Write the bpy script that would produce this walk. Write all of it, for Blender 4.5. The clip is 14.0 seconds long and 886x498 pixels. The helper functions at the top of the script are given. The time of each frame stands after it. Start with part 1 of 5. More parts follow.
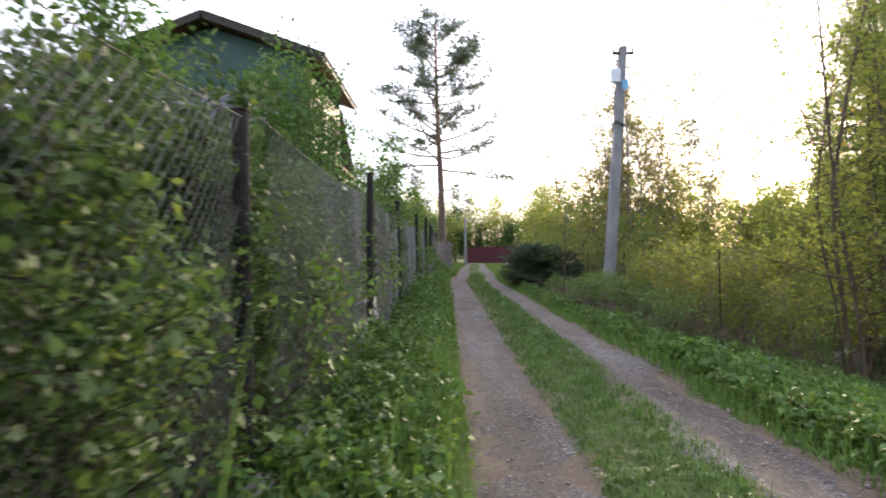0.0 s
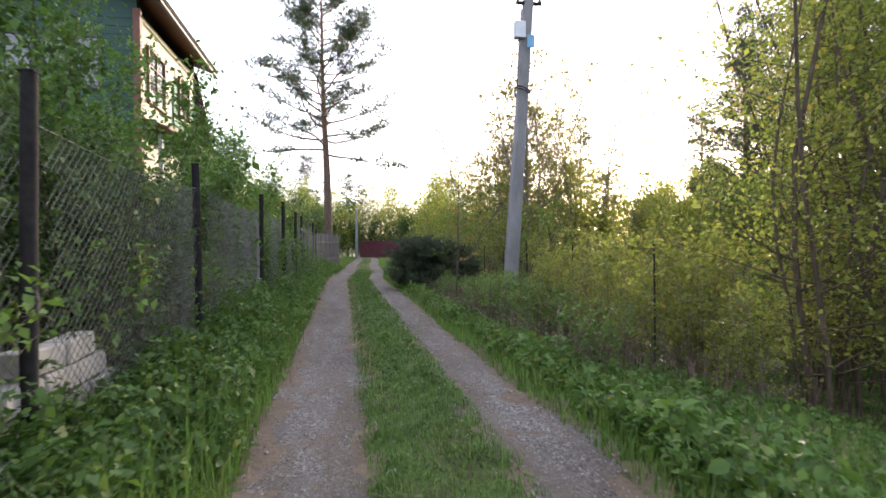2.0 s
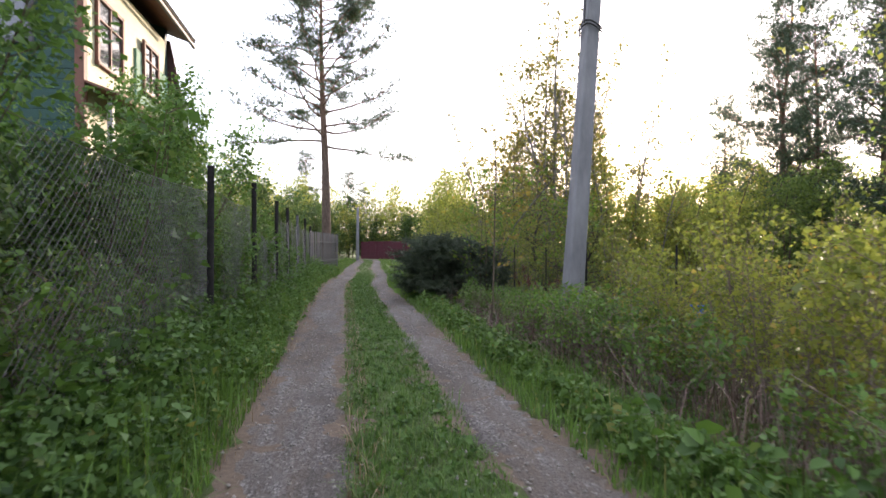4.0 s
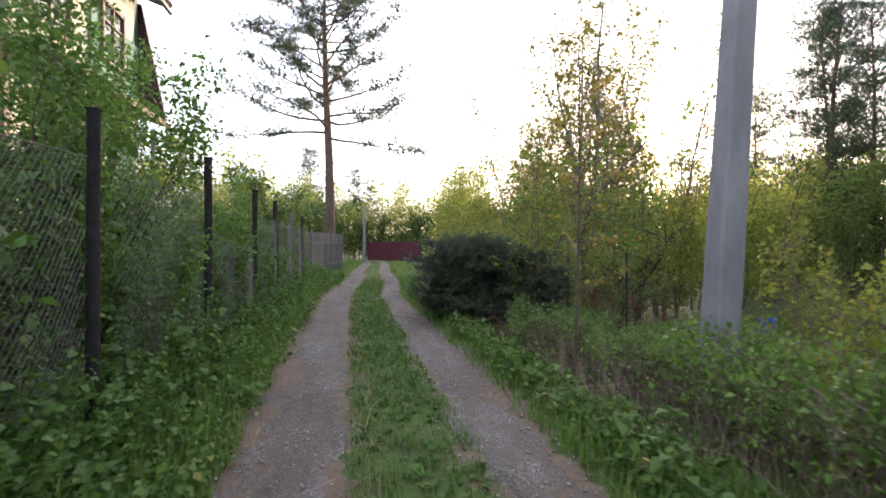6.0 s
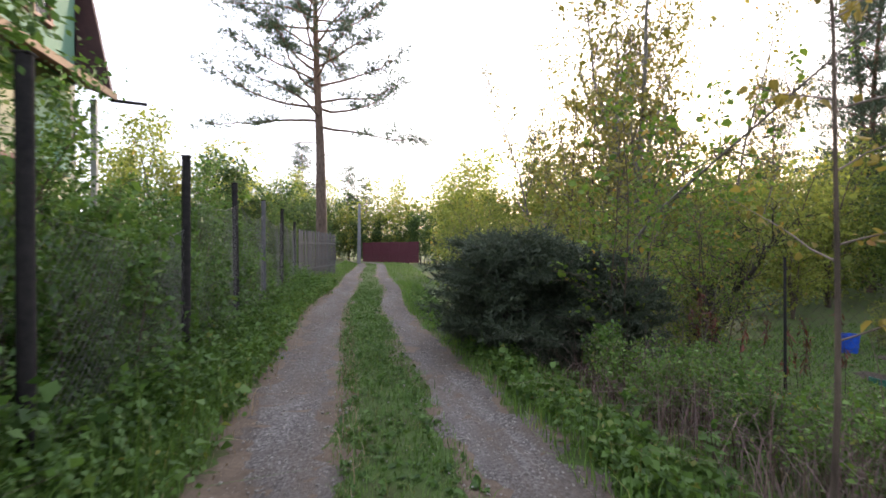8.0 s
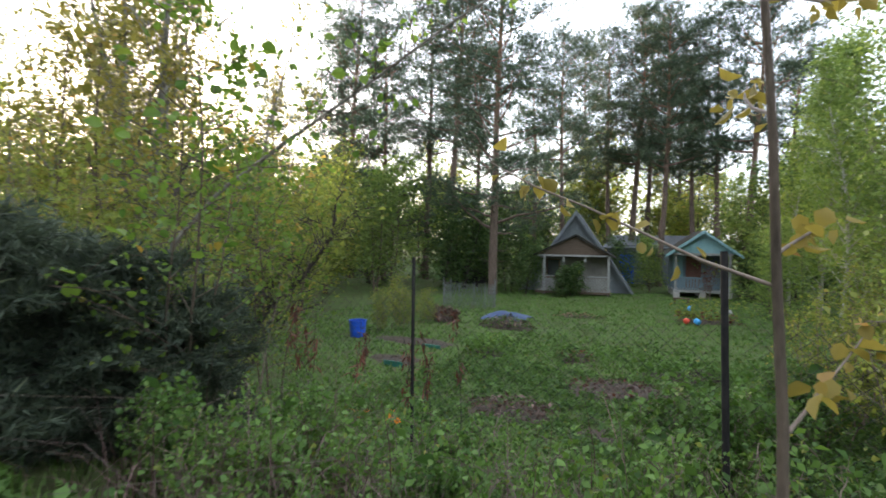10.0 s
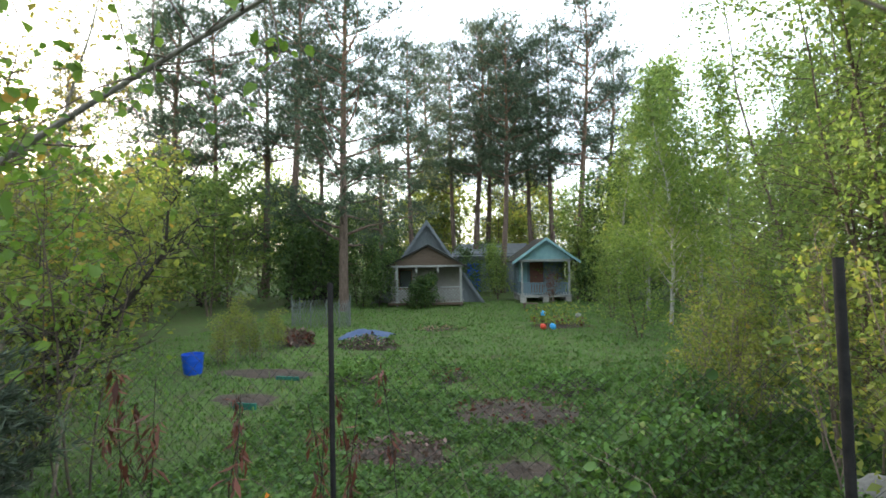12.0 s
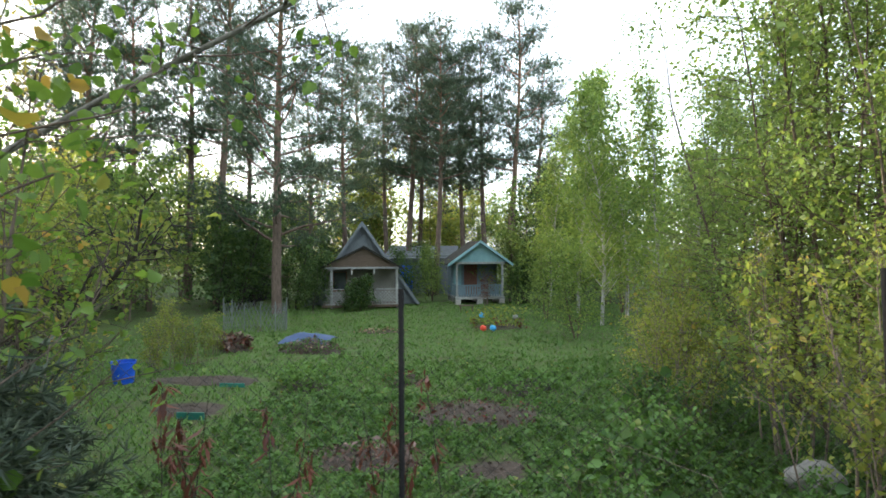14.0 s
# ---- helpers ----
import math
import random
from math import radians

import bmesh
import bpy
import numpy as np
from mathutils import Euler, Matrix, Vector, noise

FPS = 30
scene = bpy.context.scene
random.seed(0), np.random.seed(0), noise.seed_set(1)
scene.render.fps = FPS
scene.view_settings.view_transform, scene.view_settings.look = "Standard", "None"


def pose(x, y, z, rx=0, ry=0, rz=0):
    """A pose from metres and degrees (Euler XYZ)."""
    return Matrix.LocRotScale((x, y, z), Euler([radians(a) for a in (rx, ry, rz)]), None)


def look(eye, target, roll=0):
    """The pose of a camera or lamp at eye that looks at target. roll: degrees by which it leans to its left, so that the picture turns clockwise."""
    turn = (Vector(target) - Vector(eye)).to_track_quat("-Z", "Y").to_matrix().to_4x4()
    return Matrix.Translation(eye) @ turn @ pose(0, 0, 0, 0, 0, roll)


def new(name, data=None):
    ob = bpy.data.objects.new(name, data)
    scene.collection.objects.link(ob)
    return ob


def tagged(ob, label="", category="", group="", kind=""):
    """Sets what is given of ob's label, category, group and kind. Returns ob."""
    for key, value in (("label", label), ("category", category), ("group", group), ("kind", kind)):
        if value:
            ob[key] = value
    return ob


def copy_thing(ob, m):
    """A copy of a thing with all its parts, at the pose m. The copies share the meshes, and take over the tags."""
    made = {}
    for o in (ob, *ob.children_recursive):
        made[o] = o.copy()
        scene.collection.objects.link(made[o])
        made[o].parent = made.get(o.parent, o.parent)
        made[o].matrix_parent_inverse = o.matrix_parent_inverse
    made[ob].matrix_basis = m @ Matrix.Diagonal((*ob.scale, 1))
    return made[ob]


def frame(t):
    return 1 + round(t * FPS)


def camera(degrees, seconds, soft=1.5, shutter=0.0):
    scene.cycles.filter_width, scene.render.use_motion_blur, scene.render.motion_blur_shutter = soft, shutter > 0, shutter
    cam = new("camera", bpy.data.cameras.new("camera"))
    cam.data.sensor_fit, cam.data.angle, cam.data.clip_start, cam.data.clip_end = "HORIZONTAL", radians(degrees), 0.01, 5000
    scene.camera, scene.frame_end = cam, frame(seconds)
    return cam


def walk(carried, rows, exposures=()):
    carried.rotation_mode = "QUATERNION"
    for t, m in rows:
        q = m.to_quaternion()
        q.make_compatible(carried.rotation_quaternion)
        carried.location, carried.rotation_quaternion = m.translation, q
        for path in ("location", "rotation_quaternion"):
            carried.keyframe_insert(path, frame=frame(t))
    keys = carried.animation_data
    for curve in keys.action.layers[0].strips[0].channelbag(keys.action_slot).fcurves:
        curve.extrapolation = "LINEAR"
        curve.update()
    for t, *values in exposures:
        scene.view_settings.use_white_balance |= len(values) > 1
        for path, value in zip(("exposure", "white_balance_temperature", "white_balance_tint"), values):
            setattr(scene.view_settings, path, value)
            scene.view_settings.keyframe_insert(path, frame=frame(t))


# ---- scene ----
cam = camera(78.4, 14.0, 1.6, 0.35)
PATH = [
    (0, (0.138, 0.205, 1.326), (0.127, 2.205, 1.338), -0.9),
    (0.5, (0.39, 0.767, 1.3), (0.603, 2.755, 1.293), -0.6),
    (1, (0.651, 1.525, 1.286), (0.975, 3.499, 1.27), -0.6),
    (1.5, (0.751, 2.393, 1.305), (1.098, 4.362, 1.287), -0.7),
    (2, (0.865, 3.218, 1.315), (1.227, 5.185, 1.3), -0.6),
    (2.5, (0.9, 4.048, 1.31), (1.263, 6.014, 1.294), -0.5),
    (3, (0.947, 4.976, 1.274), (1.311, 6.943, 1.263), -0.3),
    (5.5, (1.023, 8.79, 1.354), (1.367, 10.76, 1.345), -0.1),
    (6, (1.039, 9.671, 1.371), (1.374, 11.642, 1.362), -0.2),
    (6.5, (1.034, 10.465, 1.348), (1.358, 12.438, 1.344), -0.2),
    (7, (1.006, 11.265, 1.368), (1.326, 13.239, 1.366), 0.2),
    (7.5, (1.016, 11.99, 1.374), (1.338, 13.964, 1.371), 0.1),
    (8, (1.078, 12.78, 1.373), (1.433, 14.749, 1.366), -0.2),
    (8.5, (1.207, 13.491, 1.351), (1.896, 15.368, 1.357), 0.1),
    (9, (1.303, 14.052, 1.397), (2.508, 15.648, 1.407), 0.0),
    (9.2, (1.38, 14.274, 1.404), (2.749, 15.732, 1.395), 0.2),
    (11.5, (2.596, 15.9, 1.401), (4.514, 16.467, 1.409), -0.4),
    (12, (2.801, 16.099, 1.405), (4.749, 16.551, 1.412), -0.9),
    (12.5, (2.901, 16.187, 1.411), (4.864, 16.567, 1.418), -1.2),
    (13, (2.879, 16.284, 1.427), (4.854, 16.601, 1.438), -1.5),
    (13.5, (2.692, 16.426, 1.415), (4.678, 16.665, 1.435), -1.1),
    (14, (2.676, 16.752, 1.435), (4.668, 16.926, 1.445), -0.3),
]
walk(cam, [(r[0], look(*r[1:])) for r in PATH], [(0, 2.98, 6250, 22), (8.2, 2.95, 6300, 22), (9.2, 3.02, 6300, 18), (11.3, 3.46, 6200, 6), (14, 3.44, 6200, 6)])

# ---- world and sun: a low evening sun in a bright hazy sky ----
SUN_AZ, SUN_EL = 30.5, 10.0          # degrees from +y towards +x, degrees above the horizon
world = bpy.data.worlds.new("sky")
scene.world = world
world.use_nodes = True
wn = world.node_tree
wn.nodes.clear()
w_out = wn.nodes.new("ShaderNodeOutputWorld")
w_bg = wn.nodes.new("ShaderNodeBackground")
w_sky = wn.nodes.new("ShaderNodeTexSky")
w_sky.sky_type = "NISHITA"
w_sky.sun_disc = False
w_sky.sun_elevation, w_sky.sun_rotation = radians(SUN_EL), radians(SUN_AZ)
w_sky.air_density, w_sky.dust_density, w_sky.ozone_density = 1.0, 2.0, 2.0
w_bg.inputs["Strength"].default_value = 0.03
w_haze = wn.nodes.new("ShaderNodeBackground")        # thin high cloud over the whole sky
w_haze.inputs["Color"].default_value = (0.94, 0.97, 1.0, 1)
w_haze.inputs["Strength"].default_value = 0.24
w_add = wn.nodes.new("ShaderNodeAddShader")
wn.links.new(w_sky.outputs["Color"], w_bg.inputs["Color"])
wn.links.new(w_bg.outputs["Background"], w_add.inputs[0])
wn.links.new(w_haze.outputs["Background"], w_add.inputs[1])
wn.links.new(w_add.outputs["Shader"], w_out.inputs["Surface"])
sun = new("sun", bpy.data.lights.new("sun", "SUN"))
sun.data.energy, sun.data.angle, sun.data.color = 1.2, radians(3.0), (1.0, 0.82, 0.58)
sun_way = Vector((math.sin(radians(SUN_AZ)) * math.cos(radians(SUN_EL)), math.cos(radians(SUN_AZ)) * math.cos(radians(SUN_EL)), math.sin(radians(SUN_EL))))
sun.matrix_world = look(sun_way * 80, (0, 0, 0))

# ---- materials ----


def material(name, build):
    m = bpy.data.materials.new(name)
    m.use_nodes = True
    nt = m.node_tree
    nt.nodes.clear()
    out = nt.nodes.new("ShaderNodeOutputMaterial")
    nt.links.new(build(nt), out.inputs["Surface"])
    return m


def node(nt, kind, **values):
    n = nt.nodes.new(kind)
    for key, value in values.items():
        n.inputs[key.replace("_", " ")].default_value = value
    return n


def ramp(nt, fac, *stops):
    n = nt.nodes.new("ShaderNodeValToRGB")
    els = n.color_ramp.elements
    while len(els) < len(stops):
        els.new(0.5)
    for e, (at, c) in zip(els, stops):
        e.position, e.color = at, (*c, 1)
    nt.links.new(fac, n.inputs["Fac"])
    return n.outputs["Color"]


def noise_tex(nt, scale, detail=4, rough=0.6, stretch=None):
    co = nt.nodes.new("ShaderNodeTexCoord").outputs["Object"]
    if stretch:
        mp = node(nt, "ShaderNodeMapping", Scale=stretch)
        nt.links.new(co, mp.inputs["Vector"])
        co = mp.outputs["Vector"]
    n = node(nt, "ShaderNodeTexNoise", Scale=scale, Detail=detail, Roughness=rough)
    nt.links.new(co, n.inputs["Vector"])
    return n.outputs["Fac"]


def mixed(nt, fac, a, b, how="MIX"):
    n = nt.nodes.new("ShaderNodeMixRGB")
    n.blend_type = how
    for socket, v in zip(n.inputs, (fac, a, b)):
        if isinstance(v, bpy.types.NodeSocket):
            nt.links.new(v, socket)
        else:
            socket.default_value = v if isinstance(v, float) else (*v, 1)
    return n.outputs["Color"]


def surface(nt, color, rough=0.8, metal=0.0, bump=None, depth=0.01, spec=0.4):
    p = node(nt, "ShaderNodeBsdfPrincipled", Roughness=rough, Metallic=metal)
    p.inputs["Specular IOR Level"].default_value = spec
    if isinstance(color, bpy.types.NodeSocket):
        nt.links.new(color, p.inputs["Base Color"])
    else:
        p.inputs["Base Color"].default_value = (*color, 1)
    if bump is not None:
        b = node(nt, "ShaderNodeBump", Strength=0.8, Distance=depth)
        nt.links.new(bump, b.inputs["Height"])
        nt.links.new(b.outputs["Normal"], p.inputs["Normal"])
    return p.outputs["BSDF"]


def leaf_material(name, dark, light, tip, glow=0.4, rough=0.55):
    """Leaves: hue varies leaf by leaf and plant by plant, and light comes through."""
    def build(nt):
        isl = nt.nodes.new("ShaderNodeNewGeometry").outputs["Random Per Island"]
        obj = nt.nodes.new("ShaderNodeObjectInfo").outputs["Random"]
        c = ramp(nt, isl, (0.0, dark), (0.55, light), (0.93, light), (1.0, tip))
        shade = ramp(nt, obj, (0.0, (0.84, 0.80, 0.98)), (1.0, (1.20, 1.10, 1.26)))
        c = mixed(nt, 1.0, c, shade, "MULTIPLY")
        p = surface(nt, c, rough, spec=0.3)
        tr = nt.nodes.new("ShaderNodeBsdfTranslucent")
        warm = mixed(nt, 1.0, c, (1.22, 1.18, 0.85), "MULTIPLY")
        nt.links.new(warm, tr.inputs["Color"])
        mx = nt.nodes.new("ShaderNodeMixShader")
        mx.inputs[0].default_value = glow
        nt.links.new(p, mx.inputs[1])
        nt.links.new(tr.outputs["BSDF"], mx.inputs[2])
        return mx.outputs["Shader"]
    return material(name, build)


def plain(name, a, b, scale=8.0, rough=0.8, metal=0.0, depth=0.004, stretch=None, spec=0.4):
    def build(nt):
        n = noise_tex(nt, scale, 6, 0.65, stretch)
        big = noise_tex(nt, scale * 0.12, 3)
        c = mixed(nt, 0.35, ramp(nt, n, (0.3, a), (0.7, b)), ramp(nt, big, (0.35, a), (0.65, b)))
        return surface(nt, c, rough, metal, n, depth, spec)
    return material(name, build)


def ground_build(nt):
    fine = noise_tex(nt, 34, 8, 0.7)
    mid = noise_tex(nt, 2.2, 5)
    big = noise_tex(nt, 0.23, 4)
    soil = ramp(nt, fine, (0.3, (0.022, 0.017, 0.011)), (0.7, (0.085, 0.066, 0.042)))
    moss = ramp(nt, fine, (0.3, (0.028, 0.055, 0.014)), (0.7, (0.075, 0.135, 0.030)))
    c = mixed(nt, ramp(nt, mid, (0.36, (0, 0, 0)), (0.56, (1, 1, 1))), soil, moss)
    c = mixed(nt, 0.35, c, ramp(nt, big, (0.35, (0.05, 0.075, 0.02)), (0.65, (0.09, 0.13, 0.03))))
    return surface(nt, c, 0.95, 0, fine, 0.03, 0.2)


def gravel_build(nt):
    co = nt.nodes.new("ShaderNodeTexCoord").outputs["Object"]
    v = node(nt, "ShaderNodeTexVoronoi", Scale=62.0, Randomness=1.0)
    nt.links.new(co, v.inputs["Vector"])
    pebble = ramp(nt, v.outputs["Color"], (0.0, (0.040, 0.036, 0.033)), (0.5, (0.128, 0.119, 0.113)), (0.8, (0.225, 0.214, 0.205)), (1.0, (0.40, 0.385, 0.37)))
    dust = ramp(nt, noise_tex(nt, 55, 8, 0.75), (0.3, (0.078, 0.071, 0.064)), (0.7, (0.172, 0.158, 0.145)))
    patch = ramp(nt, noise_tex(nt, 2.6, 6, 0.7), (0.34, (0, 0, 0)), (0.52, (1, 1, 1)))
    c = mixed(nt, patch, dust, pebble)
    damp = ramp(nt, noise_tex(nt, 0.9, 5, 0.6, (1.6, 0.35, 1)), (0.38, (0.48, 0.45, 0.42)), (0.60, (1.0, 1.0, 1.0)))
    c = mixed(nt, 1.0, c, damp, "MULTIPLY")
    earth = ramp(nt, noise_tex(nt, 40, 6, 0.7), (0.3, (0.056, 0.045, 0.036)), (0.7, (0.145, 0.118, 0.092)))
    c = mixed(nt, ramp(nt, noise_tex(nt, 1.7, 7, 0.75, (1.8, 0.28, 1)), (0.44, (0, 0, 0)), (0.60, (0.9, 0.9, 0.9))), c, earth)
    h = mixed(nt, 0.5, v.outputs["Distance"], noise_tex(nt, 120, 6, 0.7))
    return surface(nt, c, 0.92, 0, h, 0.02, 0.25)


def bark_build(a, b, top=None):
    def build(nt):
        n = noise_tex(nt, 14, 7, 0.7, (1, 1, 0.22))
        c = ramp(nt, n, (0.32, a), (0.68, b))
        if top:                       # the upper bark of old pines flakes to orange
            co = nt.nodes.new("ShaderNodeTexCoord").outputs["Object"]
            sx = nt.nodes.new("ShaderNodeSeparateXYZ")
            nt.links.new(co, sx.inputs["Vector"])
            mr = node(nt, "ShaderNodeMapRange", From_Min=6.0, From_Max=14.0)
            nt.links.new(sx.outputs["Z"], mr.inputs["Value"])
            c = mixed(nt, mr.outputs["Result"], c, ramp(nt, n, (0.3, top[0]), (0.7, top[1])))
        return surface(nt, c, 0.9, 0, n, 0.03, 0.2)
    return build


def galvanised_build(nt):
    n = noise_tex(nt, 30, 5)
    return surface(nt, ramp(nt, n, (0.3, (0.072, 0.071, 0.069)), (0.62, (0.165, 0.162, 0.156)), (0.8, (0.13, 0.09, 0.065))), 0.6, 0.25)


def glass_build(nt):
    return surface(nt, (0.05, 0.055, 0.06), 0.04, 0, None, 0, 1.0)


def weathered_boards(name, a, b, step, upright=False):
    """Painted boards with dark joints cut as relief at real spacing."""
    def build(nt):
        n = noise_tex(nt, 9, 7, 0.7, (0.4, 0.4, 6) if not upright else (6, 6, 0.4))
        w = nt.nodes.new("ShaderNodeTexWave")
        w.wave_profile = "SAW"
        w.bands_direction = "Z" if not upright else "Y"
        w.inputs["Scale"].default_value = 1.0 / step / 3.1831 * 0.5
        nt.links.new(nt.nodes.new("ShaderNodeTexCoord").outputs["Object"], w.inputs["Vector"])
        c = ramp(nt, n, (0.28, a), (0.7, b))
        h = mixed(nt, 0.25, w.outputs["Fac"], n)
        return surface(nt, c, 0.75, 0, h, 0.02)
    return material(name, build)


M = {
    "ground": material("meadow_soil", ground_build),
    "gravel": material("gravel", gravel_build),
    "stone": plain("grey_pebble", (0.13, 0.12, 0.105), (0.36, 0.335, 0.30), 20, 0.85),
    "boulder": plain("pale_stone", (0.11, 0.105, 0.095), (0.27, 0.26, 0.24), 9, 0.9, depth=0.02),
    "grass": leaf_material("grass", (0.042, 0.098, 0.017), (0.098, 0.20, 0.031), (0.20, 0.21, 0.06), 0.35),
    "lawn": leaf_material("lawn", (0.040, 0.095, 0.018), (0.088, 0.180, 0.031), (0.17, 0.20, 0.05), 0.35),
    "dry": leaf_material("dry_grass", (0.15, 0.11, 0.06), (0.30, 0.235, 0.13), (0.40, 0.33, 0.2), 0.2),
    "weed": leaf_material("weed_leaf", (0.034, 0.085, 0.017), (0.086, 0.180, 0.032), (0.15, 0.22, 0.05), 0.38),
    "brightweed": leaf_material("fresh_weed_leaf", (0.050, 0.115, 0.020), (0.112, 0.220, 0.038), (0.24, 0.25, 0.05), 0.4),
    "shrub": leaf_material("shrub_leaf", (0.026, 0.060, 0.016), (0.070, 0.130, 0.032), (0.16, 0.22, 0.04), 0.4),
    "young": leaf_material("young_leaf", (0.095, 0.145, 0.028), (0.205, 0.260, 0.050), (0.33, 0.26, 0.06), 0.55),
    "birch": leaf_material("birch_leaf", (0.078, 0.140, 0.030), (0.165, 0.250, 0.056), (0.24, 0.28, 0.065), 0.55),
    "golden": leaf_material("golden_leaf", (0.10, 0.115, 0.024), (0.21, 0.205, 0.042), (0.32, 0.20, 0.05), 0.4),
    "maple": leaf_material("maple_leaf", (0.19, 0.165, 0.035), (0.33, 0.275, 0.055), (0.38, 0.22, 0.06), 0.5),
    "alder": leaf_material("alder_leaf", (0.06, 0.13, 0.018), (0.14, 0.24, 0.035), (0.36, 0.24, 0.04), 0.5),
    "needle": leaf_material("pine_needle", (0.026, 0.052, 0.026), (0.062, 0.098, 0.046), (0.10, 0.12, 0.055), 0.2),
    "spruce": leaf_material("spruce_needle", (0.026, 0.044, 0.026), (0.060, 0.088, 0.046), (0.105, 0.130, 0.060), 0.2),
    "russet": leaf_material("withered_leaf", (0.060, 0.022, 0.013), (0.125, 0.045, 0.024), (0.20, 0.085, 0.035), 0.25),
    "bark": material("brown_bark", bark_build((0.045, 0.035, 0.026), (0.15, 0.115, 0.085))),
    "darkbark": material("dark_bark", bark_build((0.020, 0.017, 0.014), (0.075, 0.062, 0.052))),
    "greybark": material("grey_bark", bark_build((0.085, 0.08, 0.066), (0.22, 0.205, 0.17))),
    "pinebark": material("pine_bark", bark_build((0.055, 0.04, 0.032), (0.17, 0.125, 0.098), ((0.10, 0.058, 0.036), (0.21, 0.120, 0.072)))),
    "birchbark": material("birch_bark", bark_build((0.09, 0.085, 0.075), (0.50, 0.48, 0.43))),
    "twig": plain("dry_twig", (0.080, 0.060, 0.046), (0.22, 0.175, 0.135), 20),
    "wire": material("galvanised_wire", galvanised_build),
    "darkpost": plain("rusty_dark_steel", (0.011, 0.011, 0.012), (0.034, 0.031, 0.030), 18, 0.9, spec=0.12),
    "timberpost": plain("grey_timber", (0.045, 0.047, 0.052), (0.105, 0.108, 0.116), 10, 0.9, stretch=(1, 1, 0.2)),
    "concrete": plain("pole_concrete", (0.125, 0.128, 0.135), (0.235, 0.238, 0.245), 7, 0.9, depth=0.006, stretch=(1, 1, 0.35)),
    "block": plain("grey_block", (0.23, 0.22, 0.20), (0.42, 0.405, 0.37), 12, 0.92, depth=0.012),
    "enamel": plain("grey_enamel", (0.42, 0.46, 0.5), (0.58, 0.62, 0.66), 5, 0.5),
    "blueplate": plain("blue_enamel", (0.10, 0.26, 0.42), (0.16, 0.36, 0.52), 5, 0.45),
    "porcelain": plain("brown_porcelain", (0.05, 0.03, 0.02), (0.10, 0.06, 0.04), 5, 0.2),
    "cable": plain("black_cable", (0.012, 0.012, 0.012), (0.03, 0.03, 0.03), 5, 0.6),
    "red": plain("maroon_sheet_metal", (0.055, 0.009, 0.017), (0.10, 0.018, 0.030), 3, 0.55),
    "green": plain("dark_green_paint", (0.008, 0.036, 0.030), (0.017, 0.064, 0.050), 6, 0.6, stretch=(0.3, 1, 5)),
    "cream": plain("cream_boards", (0.36, 0.36, 0.23), (0.50, 0.49, 0.33), 6, 0.7, stretch=(1, 0.3, 5)),
    "brown": plain("red_brown_paint", (0.085, 0.035, 0.022), (0.17, 0.072, 0.045), 8, 0.65),
    "roof": plain("dark_roof_sheet", (0.022, 0.021, 0.019), (0.052, 0.050, 0.042), 6, 0.9, spec=0.12),
    "maroonroof": plain("maroon_roof_sheet", (0.030, 0.014, 0.016), (0.070, 0.032, 0.034), 6, 0.7),
    "fascia": plain("worn_tan_board", (0.14, 0.095, 0.055), (0.26, 0.18, 0.11), 9, 0.8, stretch=(1, 0.2, 4)),
    "palegreen": weathered_boards("pale_green_boards", (0.075, 0.18, 0.12), (0.15, 0.28, 0.19), 0.11, True),
    "white": plain("white_paint", (0.17, 0.18, 0.17), (0.30, 0.30, 0.28), 7, 0.6),
    "glass": material("window_glass", glass_build),
    "greyboard": weathered_boards("grey_blue_boards", (0.085, 0.10, 0.105), (0.165, 0.185, 0.19), 0.14, True),
    "tanboard": weathered_boards("tan_boards", (0.060, 0.042, 0.030), (0.12, 0.085, 0.058), 0.12),
    "wallboard": weathered_boards("pale_grey_boards", (0.12, 0.118, 0.10), (0.21, 0.20, 0.17), 0.14, True),
    "slate": plain("grey_slate_sheet", (0.09, 0.10, 0.105), (0.17, 0.18, 0.185), 4, 0.9, spec=0.15),
    "teal": plain("pale_teal_paint", (0.13, 0.26, 0.28), (0.22, 0.36, 0.37), 6, 0.65),
    "tealboard": weathered_boards("blue_grey_boards", (0.09, 0.135, 0.16), (0.155, 0.215, 0.245), 0.13, True),
    "barrel": plain("blue_plastic", (0.008, 0.060, 0.42), (0.014, 0.095, 0.55), 3, 0.4),
    "tarp": plain("blue_grey_tarpaulin", (0.03, 0.052, 0.11), (0.065, 0.09, 0.16), 5, 0.9),
    "bedsheet": plain("green_edging", (0.012, 0.10, 0.075), (0.025, 0.16, 0.12), 5, 0.5),
    "earth": plain("trodden_earth", (0.055, 0.040, 0.028), (0.155, 0.115, 0.080), 26, 0.95, depth=0.015),
    "soil": plain("dug_soil", (0.020, 0.015, 0.011), (0.072, 0.052, 0.038), 18, 0.95, depth=0.03),
    "toyred": plain("red_plastic", (0.50, 0.045, 0.02), (0.65, 0.08, 0.04), 5, 0.4),
    "toyblue": plain("light_blue_plastic", (0.04, 0.26, 0.55), (0.08, 0.38, 0.70), 5, 0.4),
    "net": plain("pale_netting", (0.09, 0.105, 0.10), (0.17, 0.185, 0.18), 5, 0.7),
    "deadcane": leaf_material("dead_cane", (0.045, 0.031, 0.022), (0.105, 0.074, 0.052), (0.24, 0.18, 0.125), 0.1),
    "orange": leaf_material("orange_petal", (0.55, 0.16, 0.02), (0.75, 0.26, 0.03), (0.8, 0.35, 0.05), 0.3),
}

